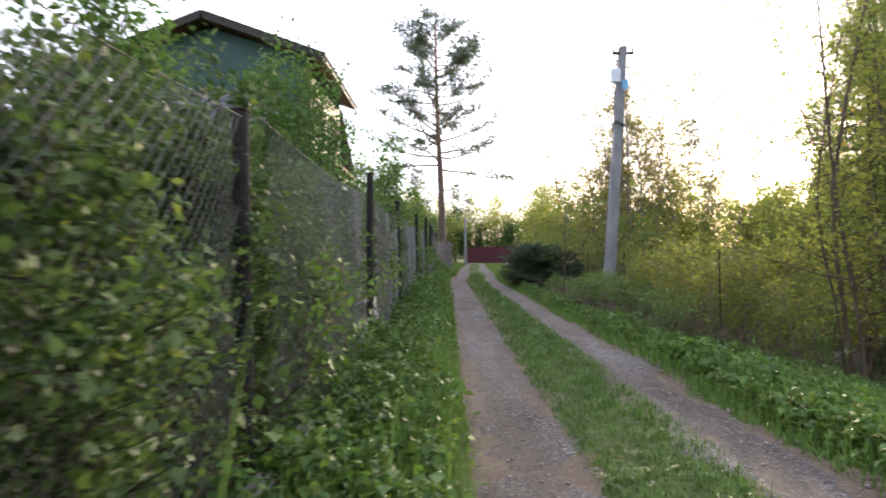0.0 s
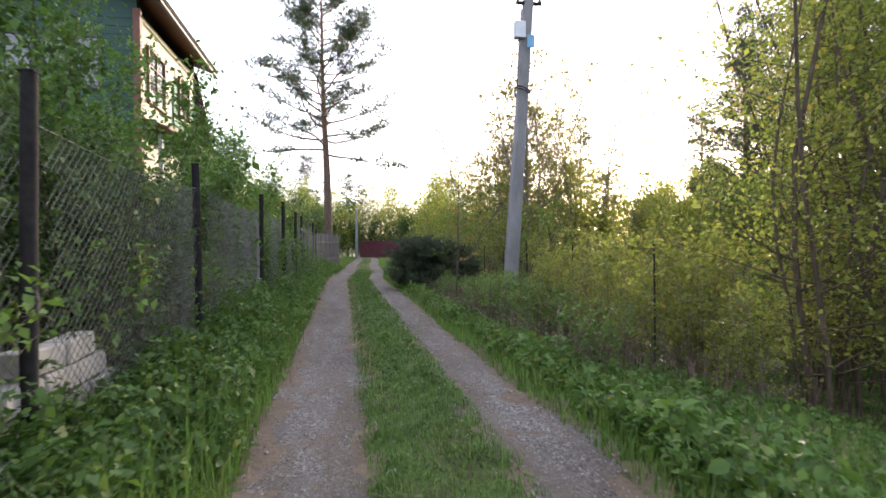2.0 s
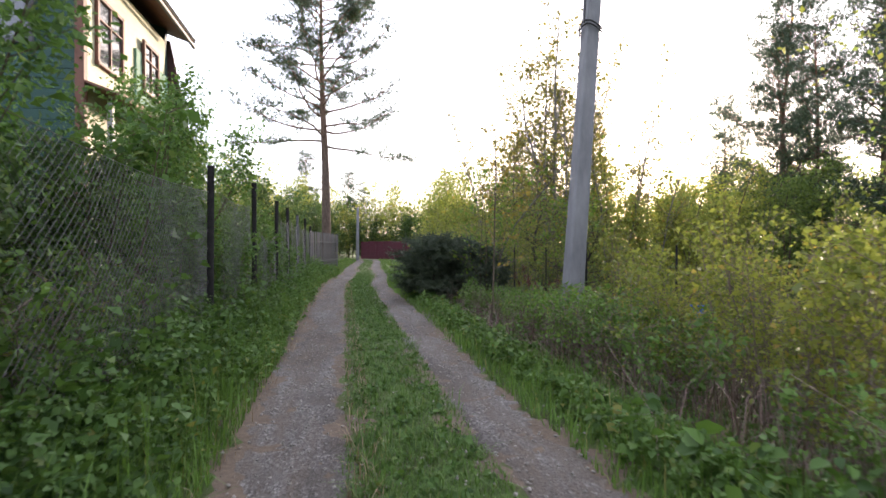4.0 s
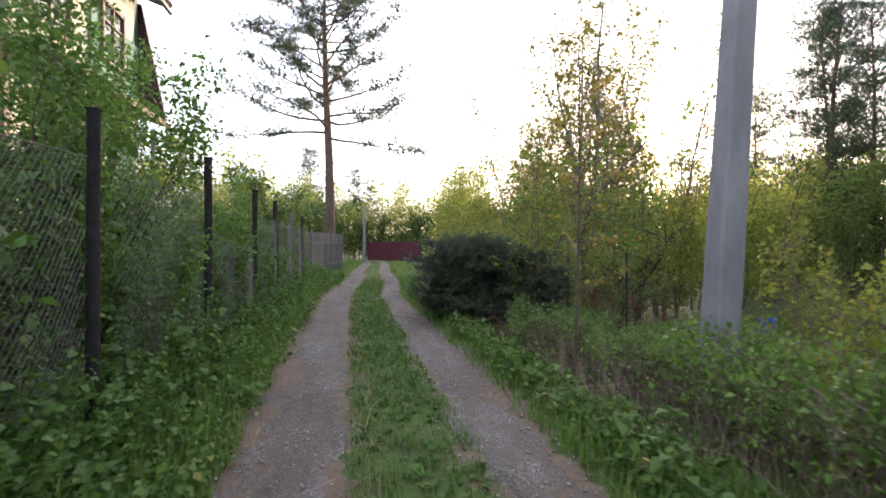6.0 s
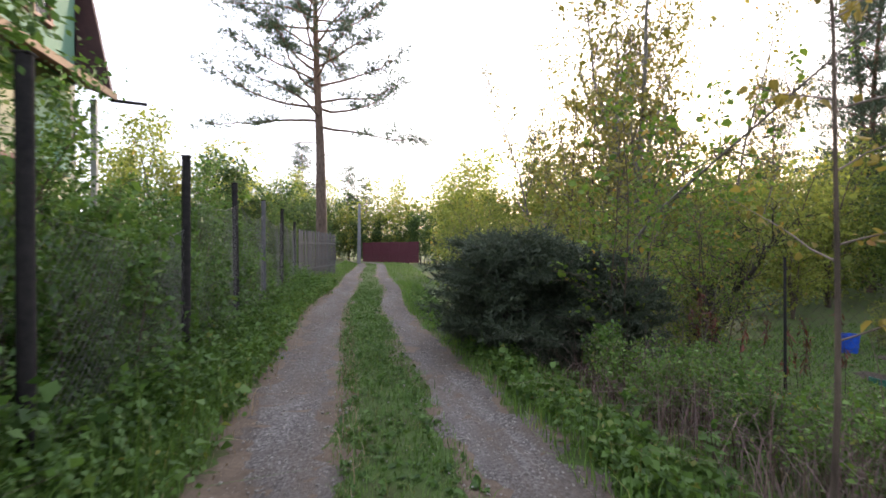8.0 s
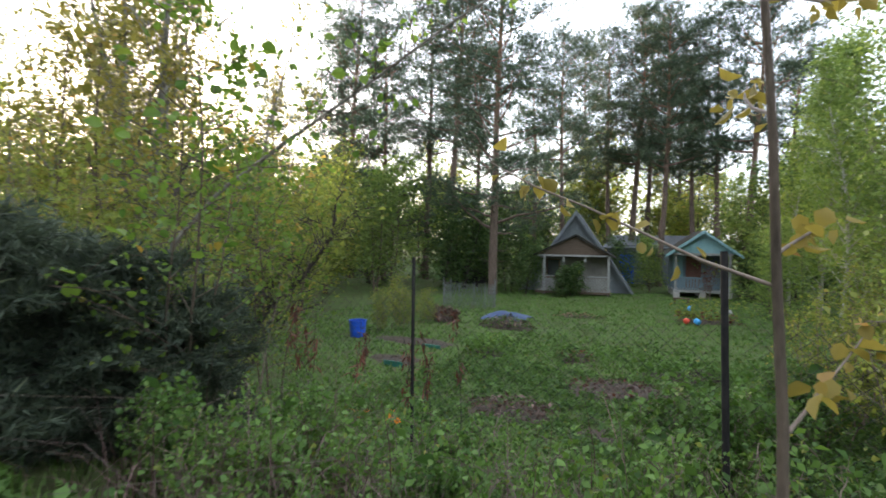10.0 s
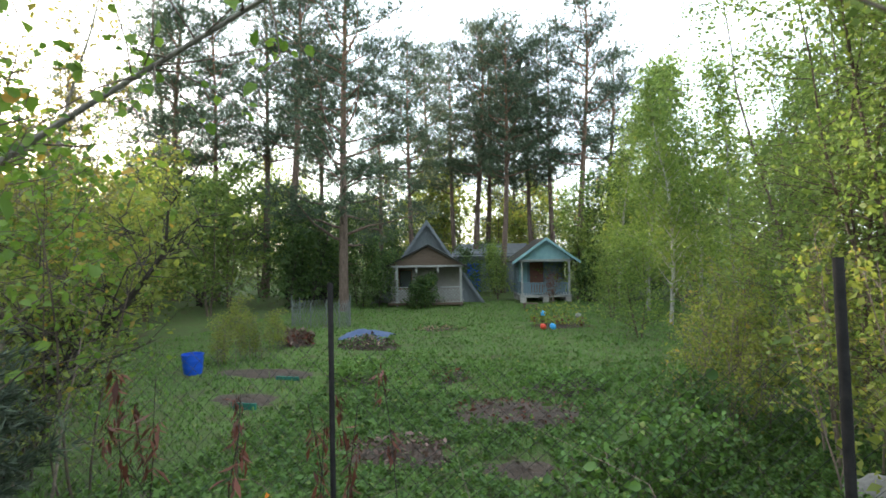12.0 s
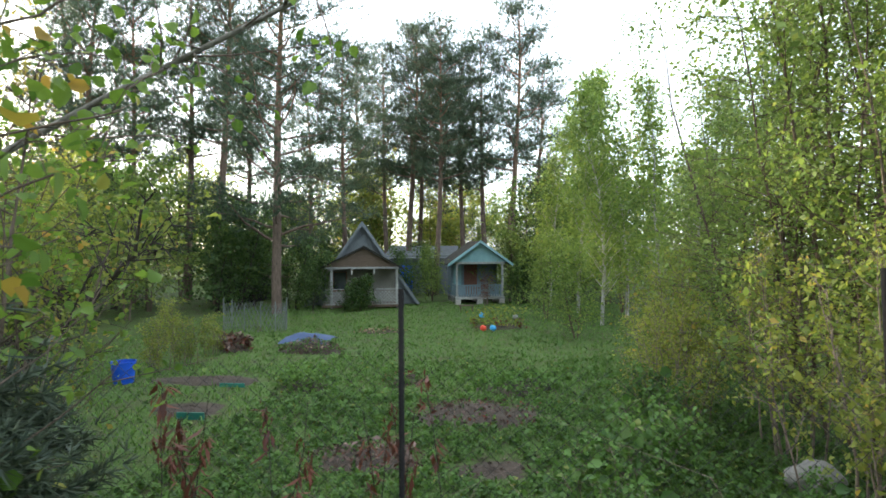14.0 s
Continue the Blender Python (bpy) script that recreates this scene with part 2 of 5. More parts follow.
# ---- mesh helpers ----
UP = np.array((0.0, 0.0, 1.0))


def smooth(a, b, x):
    t = np.clip((x - a) / (b - a), 0, 1)
    return t * t * (3 - 2 * t)


def lane(y):
    """How far the lane has shifted to the right at y."""
    return 0.55 * smooth(24, 33, y) + 1.2 * smooth(33, 60, y) - 5.0 * smooth(58, 78, y)


def height(x, y):
    """The lie of the land: a level lane, a low bank on one side, a garden below it on the other."""
    x, y = np.asarray(x, float), np.asarray(y, float)
    u = x - lane(y)
    z = -1.4 * smooth(2.6, 9.5, u) * (1 - 0.72 * smooth(30, 55, y))
    z = z + 0.18 * smooth(0.15, -0.7, u) - 0.035 * (smooth(0.2, 0.45, u) - smooth(0.9, 1.15, u)) - 0.035 * (smooth(1.75, 2.0, u) - smooth(2.35, 2.6, u))
    bumps = 0.03 * np.sin(x * 1.7 + 0.6 * y) * np.sin(y * 1.3 - 0.4 * x) + 0.015 * np.sin(4.1 * x + 1.0) * np.sin(3.7 * y)
    return z + bumps * (1 - 0.6 * smooth(0.0, 0.3, u) * smooth(2.6, 2.3, u))


def mesh(name, verts, faces, mat, shade=False):
    """A mesh from an array of vertices and an array of faces of one size."""
    me = bpy.data.meshes.new(name)
    verts, faces = np.asarray(verts, np.float32), np.asarray(faces, np.int32)
    n, k = faces.shape
    me.vertices.add(len(verts))
    me.vertices.foreach_set("co", verts.ravel())
    me.loops.add(n * k)
    me.loops.foreach_set("vertex_index", faces.ravel())
    me.polygons.add(n)
    me.polygons.foreach_set("loop_start", np.arange(0, n * k, k, dtype=np.int32))
    me.polygons.foreach_set("loop_total", np.full(n, k, np.int32))
    if shade:
        me.polygons.foreach_set("use_smooth", np.ones(n, bool))
    me.update(calc_edges=True)
    me.materials.append(M[mat])
    return me


class Wood:
    """Gathers tapered round limbs into one mesh."""
    def __init__(self):
        self.v, self.f, self.n = [], [], 0

    def limb(self, pts, r0, r1, sides=5):
        pts = np.asarray(pts, float)
        k = len(pts)
        way = np.gradient(pts, axis=0)
        way /= np.linalg.norm(way, axis=1)[:, None] + 1e-9
        ref = np.array((1.0, 0.13, 0.0)) if abs(way[0][2]) > 0.6 else UP
        a = np.cross(way, ref)
        a /= np.linalg.norm(a, axis=1)[:, None] + 1e-9
        b = np.cross(way, a)
        r = np.linspace(r0, r1, k)[:, None, None]
        ang = np.arange(sides) * 2 * np.pi / sides
        ring = pts[:, None] + r * (np.cos(ang)[None, :, None] * a[:, None] + np.sin(ang)[None, :, None] * b[:, None])
        self.v.append(ring.reshape(-1, 3))
        i, j = np.meshgrid(np.arange(k - 1), np.arange(sides), indexing="ij")
        j2 = (j + 1) % sides
        q = np.stack([i * sides + j, i * sides + j2, (i + 1) * sides + j2, (i + 1) * sides + j], -1).reshape(-1, 4)
        self.f.append(q + self.n)
        self.n += k * sides

    def mesh(self, name, mat):
        return mesh(name, np.concatenate(self.v), np.concatenate(self.f), mat, True)


def unit(v):
    return v / (np.linalg.norm(v, axis=-1, keepdims=True) + 1e-9)


def leaf_arrays(rng, at, size, flat=0.8, wide=0.55, droop=0.0, oval=False, vary=0.35, face=None):
    """Folded leaves at the points given. flat: how far they lie level; droop: how far their tips hang."""
    n = len(at)
    nor = unit(rng.normal(size=(n, 3)) + UP * flat * 2 if face is None else rng.normal(size=(n, 3)) * 0.6 + face)
    d = rng.normal(size=(n, 3))
    d[:, 2] -= droop * 2
    d = unit(d - nor * np.sum(d * nor, 1, keepdims=True))
    s = np.cross(nor, d)
    L = (size * np.exp(rng.normal(size=n) * vary))[:, None]
    W = L * wide * 0.5
    if not oval:
        v = np.stack([at, at + d * L * 0.45 + s * W + nor * W * 0.35, at + d * L - nor * L * 0.1, at + d * L * 0.45 - s * W + nor * W * 0.35], 1)
        return v.reshape(-1, 3), np.arange(4 * n).reshape(-1, 4)
    v = np.stack([at, at + d * L * 0.28 + s * W * 0.9 + nor * W * 0.3, at + d * L * 0.66 + s * W * 0.8 + nor * W * 0.25, at + d * L - nor * L * 0.14,
                  at + d * L * 0.66 - s * W * 0.8 + nor * W * 0.25, at + d * L * 0.28 - s * W * 0.9 + nor * W * 0.3], 1)
    i = 6 * np.arange(n)[:, None]
    return v.reshape(-1, 3), np.concatenate([i + (0, 1, 2, 3), i + (0, 3, 4, 5)])


def blade_arrays(rng, at, length, width, lean=0.5, vary=0.4):
    """Grass blades: slim bent strips that end in a point."""
    n = len(at)
    ang = rng.uniform(0, 2 * np.pi, n)
    out = np.stack([np.cos(ang), np.sin(ang), np.zeros(n)], 1)
    side = np.stack([-np.sin(ang), np.cos(ang), np.zeros(n)], 1)
    L = (length * np.exp(rng.normal(size=n) * vary))[:, None]
    bend = np.abs(rng.normal(size=n) * lean)[:, None]
    w = side * width * 0.5
    mid = at + UP * L * 0.55 + out * L * bend * 0.3
    tip = at + UP * L * (1 - 0.3 * np.minimum(bend, 1.5)) + out * L * bend
    v = np.stack([at - w, at + w, mid + w * 0.8, mid - w * 0.8, tip], 1)
    i = 5 * np.arange(n)[:, None]
    f3 = np.concatenate([i + (0, 1, 2), i + (0, 2, 3), i + (3, 2, 4)])
    return v.reshape(-1, 3), f3


def needle_arrays(rng, at, way, length, count, width=0.012, spread=0.9):
    """Tufts of needles: slivers that fan out round each twig end."""
    n = len(at)
    a = np.repeat(at, count, 0)
    d = unit(np.repeat(way, count, 0) + rng.normal(size=(n * count, 3)) * spread)
    s = unit(np.cross(d, rng.normal(size=(n * count, 3))))
    L = length * rng.uniform(0.6, 1.15, (n * count, 1))
    v = np.stack([a - s * width, a + s * width, a + d * L], 1)
    return v.reshape(-1, 3), np.arange(3 * n * count).reshape(-1, 3)


def under(ob, parent):
    ob.parent = parent
    return ob


def thing(name, x, y, z, label, category, group="", kind=""):
    e = new(name)
    e.empty_display_size = 0.2
    e.matrix_world = pose(x, y, z)
    return tagged(e, label, category, group, kind)


def part(name, bm, mat, parent, label=""):
    """Links a bmesh, or a mesh, as one object under its thing."""
    if isinstance(bm, bmesh.types.BMesh):
        me = bpy.data.meshes.new(name)
        bm.to_mesh(me)
        bm.free()
        me.materials.append(M[mat])
    else:
        me = bm
    ob = new(name, me)
    if parent is not None:
        ob.parent = parent
    return tagged(ob, label)


def boxes(*specs, bevel=0.006):
    """One bmesh of bevelled boxes: (cx, cy, cz, sx, sy, sz) and, if given, turns (rx, ry, rz) in degrees."""
    bm = bmesh.new()
    for s in specs:
        m = pose(*s[:3], *(s[6:9] if len(s) > 6 else (0, 0, 0))) @ Matrix.Diagonal((*s[3:6], 1))
        made = bmesh.ops.create_cube(bm, size=1, matrix=m)
        if bevel:
            edges = list({e for v in made["verts"] for e in v.link_edges})
            bmesh.ops.bevel(bm, geom=edges, offset=min(bevel, 0.3 * min(s[3:6])), segments=1, affect="EDGES")
    return bm


def slab(points, thick, axis):
    """A bmesh of a flat outline pushed out along an axis."""
    bm = bmesh.new()
    f = bm.faces.new([bm.verts.new(p) for p in points])
    r = bmesh.ops.extrude_face_region(bm, geom=[f])
    bmesh.ops.translate(bm, verts=[v for v in r["geom"] if isinstance(v, bmesh.types.BMVert)], vec=Vector(axis) * thick)
    bmesh.ops.recalc_face_normals(bm, faces=bm.faces)
    return bm


def tube(points, radius, sides=8, r1=None):
    w = Wood()
    w.limb(points, radius, radius if r1 is None else r1, sides)
    return w


def copy_at(ob, x, y, turn=0.0, size=1.0, z=None, lean=(0, 0)):
    return copy_thing(ob, pose(x, y, float(height(x, y)) - 0.03 if z is None else z, lean[0], lean[1], turn) @ Matrix.Scale(size, 4))

# ---- the setting: ground and lane ----


def sheet(name, xs, ys, mat, lift=0.0):
    X, Y = np.meshgrid(xs, ys, indexing="ij")
    v = np.stack([X, Y, height(X, Y) + lift], -1).reshape(-1, 3)
    i, j = np.meshgrid(np.arange(len(xs) - 1), np.arange(len(ys) - 1), indexing="ij")
    a = i * len(ys) + j
    f = np.stack([a, a + len(ys), a + len(ys) + 1, a + 1], -1).reshape(-1, 4)
    return mesh(name, v, f, mat, True)


xs = np.concatenate([[-3000, -800, -250, -100, -50, -30], np.arange(-20, -2, 1.0), np.arange(-2, 8, 0.16), np.arange(8, 40, 0.8), [42, 50, 70, 110, 260, 800, 3000]])
ys = np.concatenate([[-3000, -800, -250, -100, -40, -20, -10], np.arange(-6, 26, 0.22), np.arange(26, 70, 0.9), [72, 80, 100, 160, 300, 800, 3000]])
tagged(new("ground", sheet("ground", xs, ys, "ground")), "dark meadow soil under grass and weeds", "ground", kind="structure")

road = thing("road", 1.4, 0, 0, "rutted gravel lane with two pale wheel tracks", "road", kind="structure")
for side, u0, u1, lift, mat, name in ((7, 0.04, 1.20, 0.004, "earth", "earth_fringe"), (8, 1.68, 2.62, 0.004, "earth", "earth_fringe"), (9, 0.30, 1.03, 0.012, "gravel", "wheel_track"), (10, 1.83, 2.47, 0.012, "gravel", "wheel_track")):
    rng = np.random.default_rng(side)
    yy = np.concatenate([np.arange(-8, 30, 0.09), np.arange(30, 74, 0.5)])
    k = len(yy)
    wob = [np.convolve(rng.normal(size=k + 8) * 0.115, np.ones(4) / 3, "same")[:k] + 0.04 * np.sin(yy * w + p) for w, p in ((0.9, 0.3), (0.7, 1.9))]
    e0, e1 = u0 + wob[0] + lane(yy), u1 + wob[1] + lane(yy)
    cols = np.linspace(0, 1, 8)
    X = e0[:, None] * (1 - cols) + e1[:, None] * cols
    Y = np.repeat(yy[:, None], 8, 1)
    Z = height(X, Y) + lift + 0.012 * np.sin(cols * np.pi) * rng.uniform(-0.3, 1.0, (k, 8))
    Z[:, (0, -1)] -= 0.02
    v = np.stack([X - 1.4, Y, Z], -1).reshape(-1, 3)
    i, j = np.meshgrid(np.arange(k - 1), np.arange(7), indexing="ij")
    a = i * 8 + j
    part(name, mesh(name, v, np.stack([a, a + 1, a + 9, a + 8], -1).reshape(-1, 4), mat, True), mat, road, "brown earth along the track" if mat == "earth" else "")


def gravel_stones():
    """Loose stones strewn over both wheel tracks."""
    rng = np.random.default_rng(11)
    n = 12000
    left = rng.random(n) < 0.5
    y = rng.uniform(-1, 30, n)
    x = np.where(left, rng.normal(0.66, 0.29, n), rng.normal(2.15, 0.27, n)) + lane(y)
    r = 0.0062 * np.exp(np.minimum(rng.normal(size=n) * 0.55, 1.1))
    octa = np.array([(1, 0, 0), (0, 1, 0), (-1, 0, 0), (0, -1, 0), (0, 0, 0.7), (0, 0, -0.7)], float)
    v = octa[None] * r[:, None, None] * rng.uniform(0.6, 1.3, (n, 6, 1))
    t = rng.uniform(0, 7, n)
    c, s = np.cos(t)[:, None], np.sin(t)[:, None]
    v = np.stack([v[..., 0] * c - v[..., 1] * s, v[..., 0] * s + v[..., 1] * c, v[..., 2]], -1)
    v += np.stack([x, y, height(x, y) + 0.02], 1)[:, None]
    f = np.array([(0, 1, 4), (1, 2, 4), (2, 3, 4), (3, 0, 4), (1, 0, 5), (2, 1, 5), (3, 2, 5), (0, 3, 5)])
    F = (np.arange(n) * 6)[:, None, None] + f
    tagged(new("gravel_stones", mesh("gravel_stones", v.reshape(-1, 3), F.reshape(-1, 3), "stone")), "loose grey stones on the gravel lane", "gravel", kind="stuff")


gravel_stones()

# ---- grass and weeds ----


def scatter(rng, n, x0, x1, y0, y1, patchy=0.0, scale=1.0):
    """Points of the ground in a strip measured from the lane, thinned in patches."""
    y = rng.uniform(y0, y1, n)
    u = rng.uniform(x0, x1, n)
    x = u + lane(y)
    if patchy:
        f = np.sin(x * 2.3 * scale + 1.3 * np.sin(y * 1.1 * scale)) * np.sin(y * 1.7 * scale + 0.8) * 0.5 + 0.5
        keep = rng.random(n) > patchy * f
        x, y = x[keep], y[keep]
    return np.stack([x, y, height(x, y) - 0.01], 1)


def grass(name, label, mat, at, length, width, lean=0.5, seed=1):
    rng = np.random.default_rng(seed)
    v, f = blade_arrays(rng, at, length, width, lean)
    return tagged(new(name, mesh(name, v, f, mat)), label, "grass", kind="stuff")


R = np.random.default_rng(3)
BEDS = ((12.1, 17.0, 0.9, 1.25), (9.9, 18.4, 0.55, 0.85), (9.75, 16.75, 0.40, 0.62), (14.2, 22.9, 0.6, 1.4), (12.1, 22.2, 0.55, 0.8), (13.9, 24.75, 0.4, 0.4), (18.9, 22.3, 0.6, 0.8))


def off_beds(at):
    keep = np.ones(len(at), bool)
    for x, y, rx, ry in BEDS:
        keep &= np.hypot((at[:, 0] - x) / rx, (at[:, 1] - y) / ry) > 0.92
    return at[keep]


mid = np.concatenate([scatter(R, 34000, 0.98, 1.90, -1, 10, 0.5), scatter(R, 34000, 1.0, 1.88, 10, 30, 0.7), scatter(R, 7000, 1.0, 1.85, 30, 60, 0.5)])
grass("grass_strip", "short green grass between the wheel tracks", "grass", mid, 0.048, 0.007, 0.9, 21)
def tufts(n, u0, u1, y0, y1, per, rad):
    """Points gathered in tufts."""
    c = scatter(R, n, u0, u1, y0, y1)
    p = np.repeat(c, per, 0) + R.normal(size=(len(c) * per, 3)) * (rad, rad, 0)
    p[:, 2] = height(p[:, 0], p[:, 1]) - 0.01
    return p


grass("grass_tufts", "dark green grass tufts on the lane's crown", "lawn", np.concatenate([tufts(90, 1.05, 1.85, 0, 14, 60, 0.06), tufts(110, 1.05, 1.85, 14, 34, 45, 0.08)]), 0.075, 0.007, 0.9, 27)
lv = np.concatenate([scatter(R, 20000, -0.65, 0.27, -1, 14, 0.3), scatter(R, 16000, -0.7, 0.20, 14, 34, 0.3), scatter(R, 5000, -0.7, 0.36, 34, 60)])
grass("verge_grass", "tall fresh grass on the bank below the fence", "grass", lv, 0.15, 0.009, 0.5, 22)
rv = np.concatenate([scatter(R, 17000, 2.42, 3.3, -1, 14, 0.3), scatter(R, 12000, 2.42, 3.2, 14, 34, 0.3), scatter(R, 6000, 2.45, 4.5, 34, 60)])
grass("bank_grass", "long seeding grass on the bank", "grass", np.concatenate([scatter(R, 7000, -0.5, 0.12, 8, 30, 0.4), scatter(R, 2500, -0.2, 0.15, 0, 8, 0.5)]), 0.30, 0.007, 0.45, 28)
grass("verge_grass", "fresh grass along the edge of the lane", "grass", rv, 0.12, 0.009, 0.5, 23)
rl = np.concatenate([scatter(R, 30000, 2.8, 7.5, -1, 9.5, 0.2), scatter(R, 12000, 3.0, 6.5, 9.5, 19, 0.4)])
grass("rough_lawn", "rough green grass beside the thicket", "grass", rl, 0.085, 0.010, 0.6, 24)
gl = np.concatenate([scatter(R, 38000, 5.2, 16, 9, 27, 0.2), scatter(R, 46000, 14, 33, 10, 29, 0.1)])
grass("garden_lawn", "mown garden lawn with tufts and weeds", "lawn", off_beds(gl), 0.065, 0.026, 0.8, 25)
dry = np.concatenate([scatter(R, 1100, 0.12, 0.36, -1, 30, 0.6), scatter(R, 1000, 1.0, 1.2, 8, 26, 0.7), scatter(R, 2500, 2.9, 5.0, 6, 18, 0.6)])
grass("dry_grass", "withered straw-coloured grass at the edges", "dry", dry, 0.11, 0.006, 0.9, 26)


def weeds(name, label, mat, at, tall, size, per, seed, flat=0.8, oval=True, wide=0.75):
    """Leafy weeds: each plant is a loose cone of leaves round a stem."""
    rng = np.random.default_rng(seed)
    base = np.repeat(at, per, 0)
    t = rng.random(len(base)) ** 0.6
    h = tall * np.repeat(np.exp(rng.normal(size=len(at)) * 0.3), per)
    rad = 0.10 * (1.15 - t) * h / 0.3
    ang = rng.uniform(0, 2 * np.pi, len(base))
    p = base + np.stack([np.cos(ang) * rad, np.sin(ang) * rad, t * h], 1)
    v, f = leaf_arrays(rng, p, size, flat, wide, 0.15, oval)
    return tagged(new(name, mesh(name, v, f, mat)), label, "weeds", kind="stuff")


weeds("lane_clover", "low clover and plantain on the lane's crown", "weed", scatter(R, 1500, 1.06, 1.84, 8, 30, 0.6), 0.04, 0.036, 8, 30)
weeds("bank_weeds", "leafy ground elder and nettles under the fence", "weed", np.concatenate([scatter(R, 900, -0.75, 0.10, 0.6, 10, 0.3), scatter(R, 400, -0.5, 0.05, 10, 30, 0.3)]), 0.29, 0.047, 34, 31, oval=False)
weeds("bank_weeds", "knee-high nettles and ferns against the wire fence", "weed", scatter(R, 900, -0.85, -0.15, 9, 30, 0.25), 0.46, 0.050, 38, 47, oval=False)
weeds("bank_weeds", "bright young weeds along the bank", "brightweed", np.concatenate([scatter(R, 260, -0.5, 0.22, 1, 12, 0.5), scatter(R, 900, -0.45, 0.25, 12, 34, 0.3)]), 0.24, 0.044, 26, 32, oval=False)
weeds("verge_weeds", "bright green nettles along the lane", "brightweed", (np.concatenate([scatter(R, 420, 2.62, 3.0, 2, 13, 0.5), scatter(R, 640, 2.60, 3.1, 13, 28, 0.3)])), 0.17, 0.045, 30, 33, oval=False)
weeds("verge_weeds", "broad-leaved weeds on the lane's edge", "weed", (np.concatenate([scatter(R, 110, 2.7, 3.3, 3, 9, 0.6), scatter(R, 80, 3.0, 5.2, 9, 18, 0.5)])), 0.22, 0.055, 20, 34)
weeds("ground_elder", "low ground elder spread over the rough grass", "weed", np.concatenate([scatter(R, 2000, 2.9, 8.5, 0, 9.5, 0.5, 0.8), scatter(R, 110, 2.8, 4.2, 9, 14, 0.4)]), 0.11, 0.050, 12, 45, oval=False)
weeds("burdock", "clump of broad grey-green burdock leaves", "weed", np.concatenate([scatter(R, 10, 2.8, 3.2, 6.2, 7.4), scatter(R, 5, 2.8, 3.2, 9.0, 10.2)]), 0.22, 0.11, 12, 46)
weeds("garden_weeds", "low leafy weeds over the near part of the garden", "weed", off_beds(scatter(R, 3200, 5.2, 13, 12, 21, 0.35, 0.7)), 0.15, 0.046, 19, 35, oval=False)
weeds("garden_weeds", "pale strawberry and dandelion leaves in the garden", "brightweed", off_beds(scatter(R, 2600, 5.5, 17, 13, 21, 0.5, 0.5)), 0.12, 0.048, 17, 36, oval=False)
weeds("garden_weeds", "patches of clover and weeds in the lawn", "lawn", off_beds(scatter(R, 1500, 11, 25, 11, 27, 0.8, 0.35)), 0.05, 0.055, 9, 37, oval=False)

weeds("garden_undergrowth", "dark undergrowth and nettles behind the wire fence", "shrub", np.concatenate([scatter(R, 900, -3.2, -0.9, -1, 14, 0.2), scatter(R, 700, -3.5, -0.9, 14, 32, 0.2)]), 0.34, 0.07, 16, 38, oval=False)
grass("dead_stalks", "dry brown stalks behind the wire fence", "dry", np.concatenate([scatter(R, 1800, -1.6, -0.85, 0, 13, 0.4), scatter(R, 700, -1.4, -0.8, 13, 30, 0.5)]), 0.45, 0.007, 0.7, 39)

grass("dead_bramble", "tangle of dead brown canes beside the lane", "deadcane", (np.concatenate([scatter(R, 2400, 3.15, 5.0, 8.5, 18.2, 0.6), scatter(R, 1200, 3.2, 4.9, 12.5, 18.0, 0.4), scatter(R, 700, 3.4, 5.2, 18, 26, 0.4), scatter(R, 1000, 4.2, 8.0, 8, 14, 0.5)])), 0.42, 0.007, 1.3, 40)

# ---- trees and shrubs ----


def bent(rng, a, way, length, n, wob, rise=0.0):
    """A wandering line from a along way; rise lifts (or drops) its end."""
    way = unit(np.asarray(way, float))
    pts, p, d = [np.array(a, float)], np.array(a, float), way.copy()
    for _ in range(n):
        d = unit(d + rng.normal(size=3) * wob + UP * rise / n)
        p = p + d * length / n
        pts.append(p.copy())
    return np.array(pts)


def along(pts, t):
    t = np.clip(t, 0, 1) * (len(pts) - 1)
    i = np.minimum(t.astype(int), len(pts) - 2)
    f = (t - i)[:, None]
    return pts[i] * (1 - f) + pts[i + 1] * f


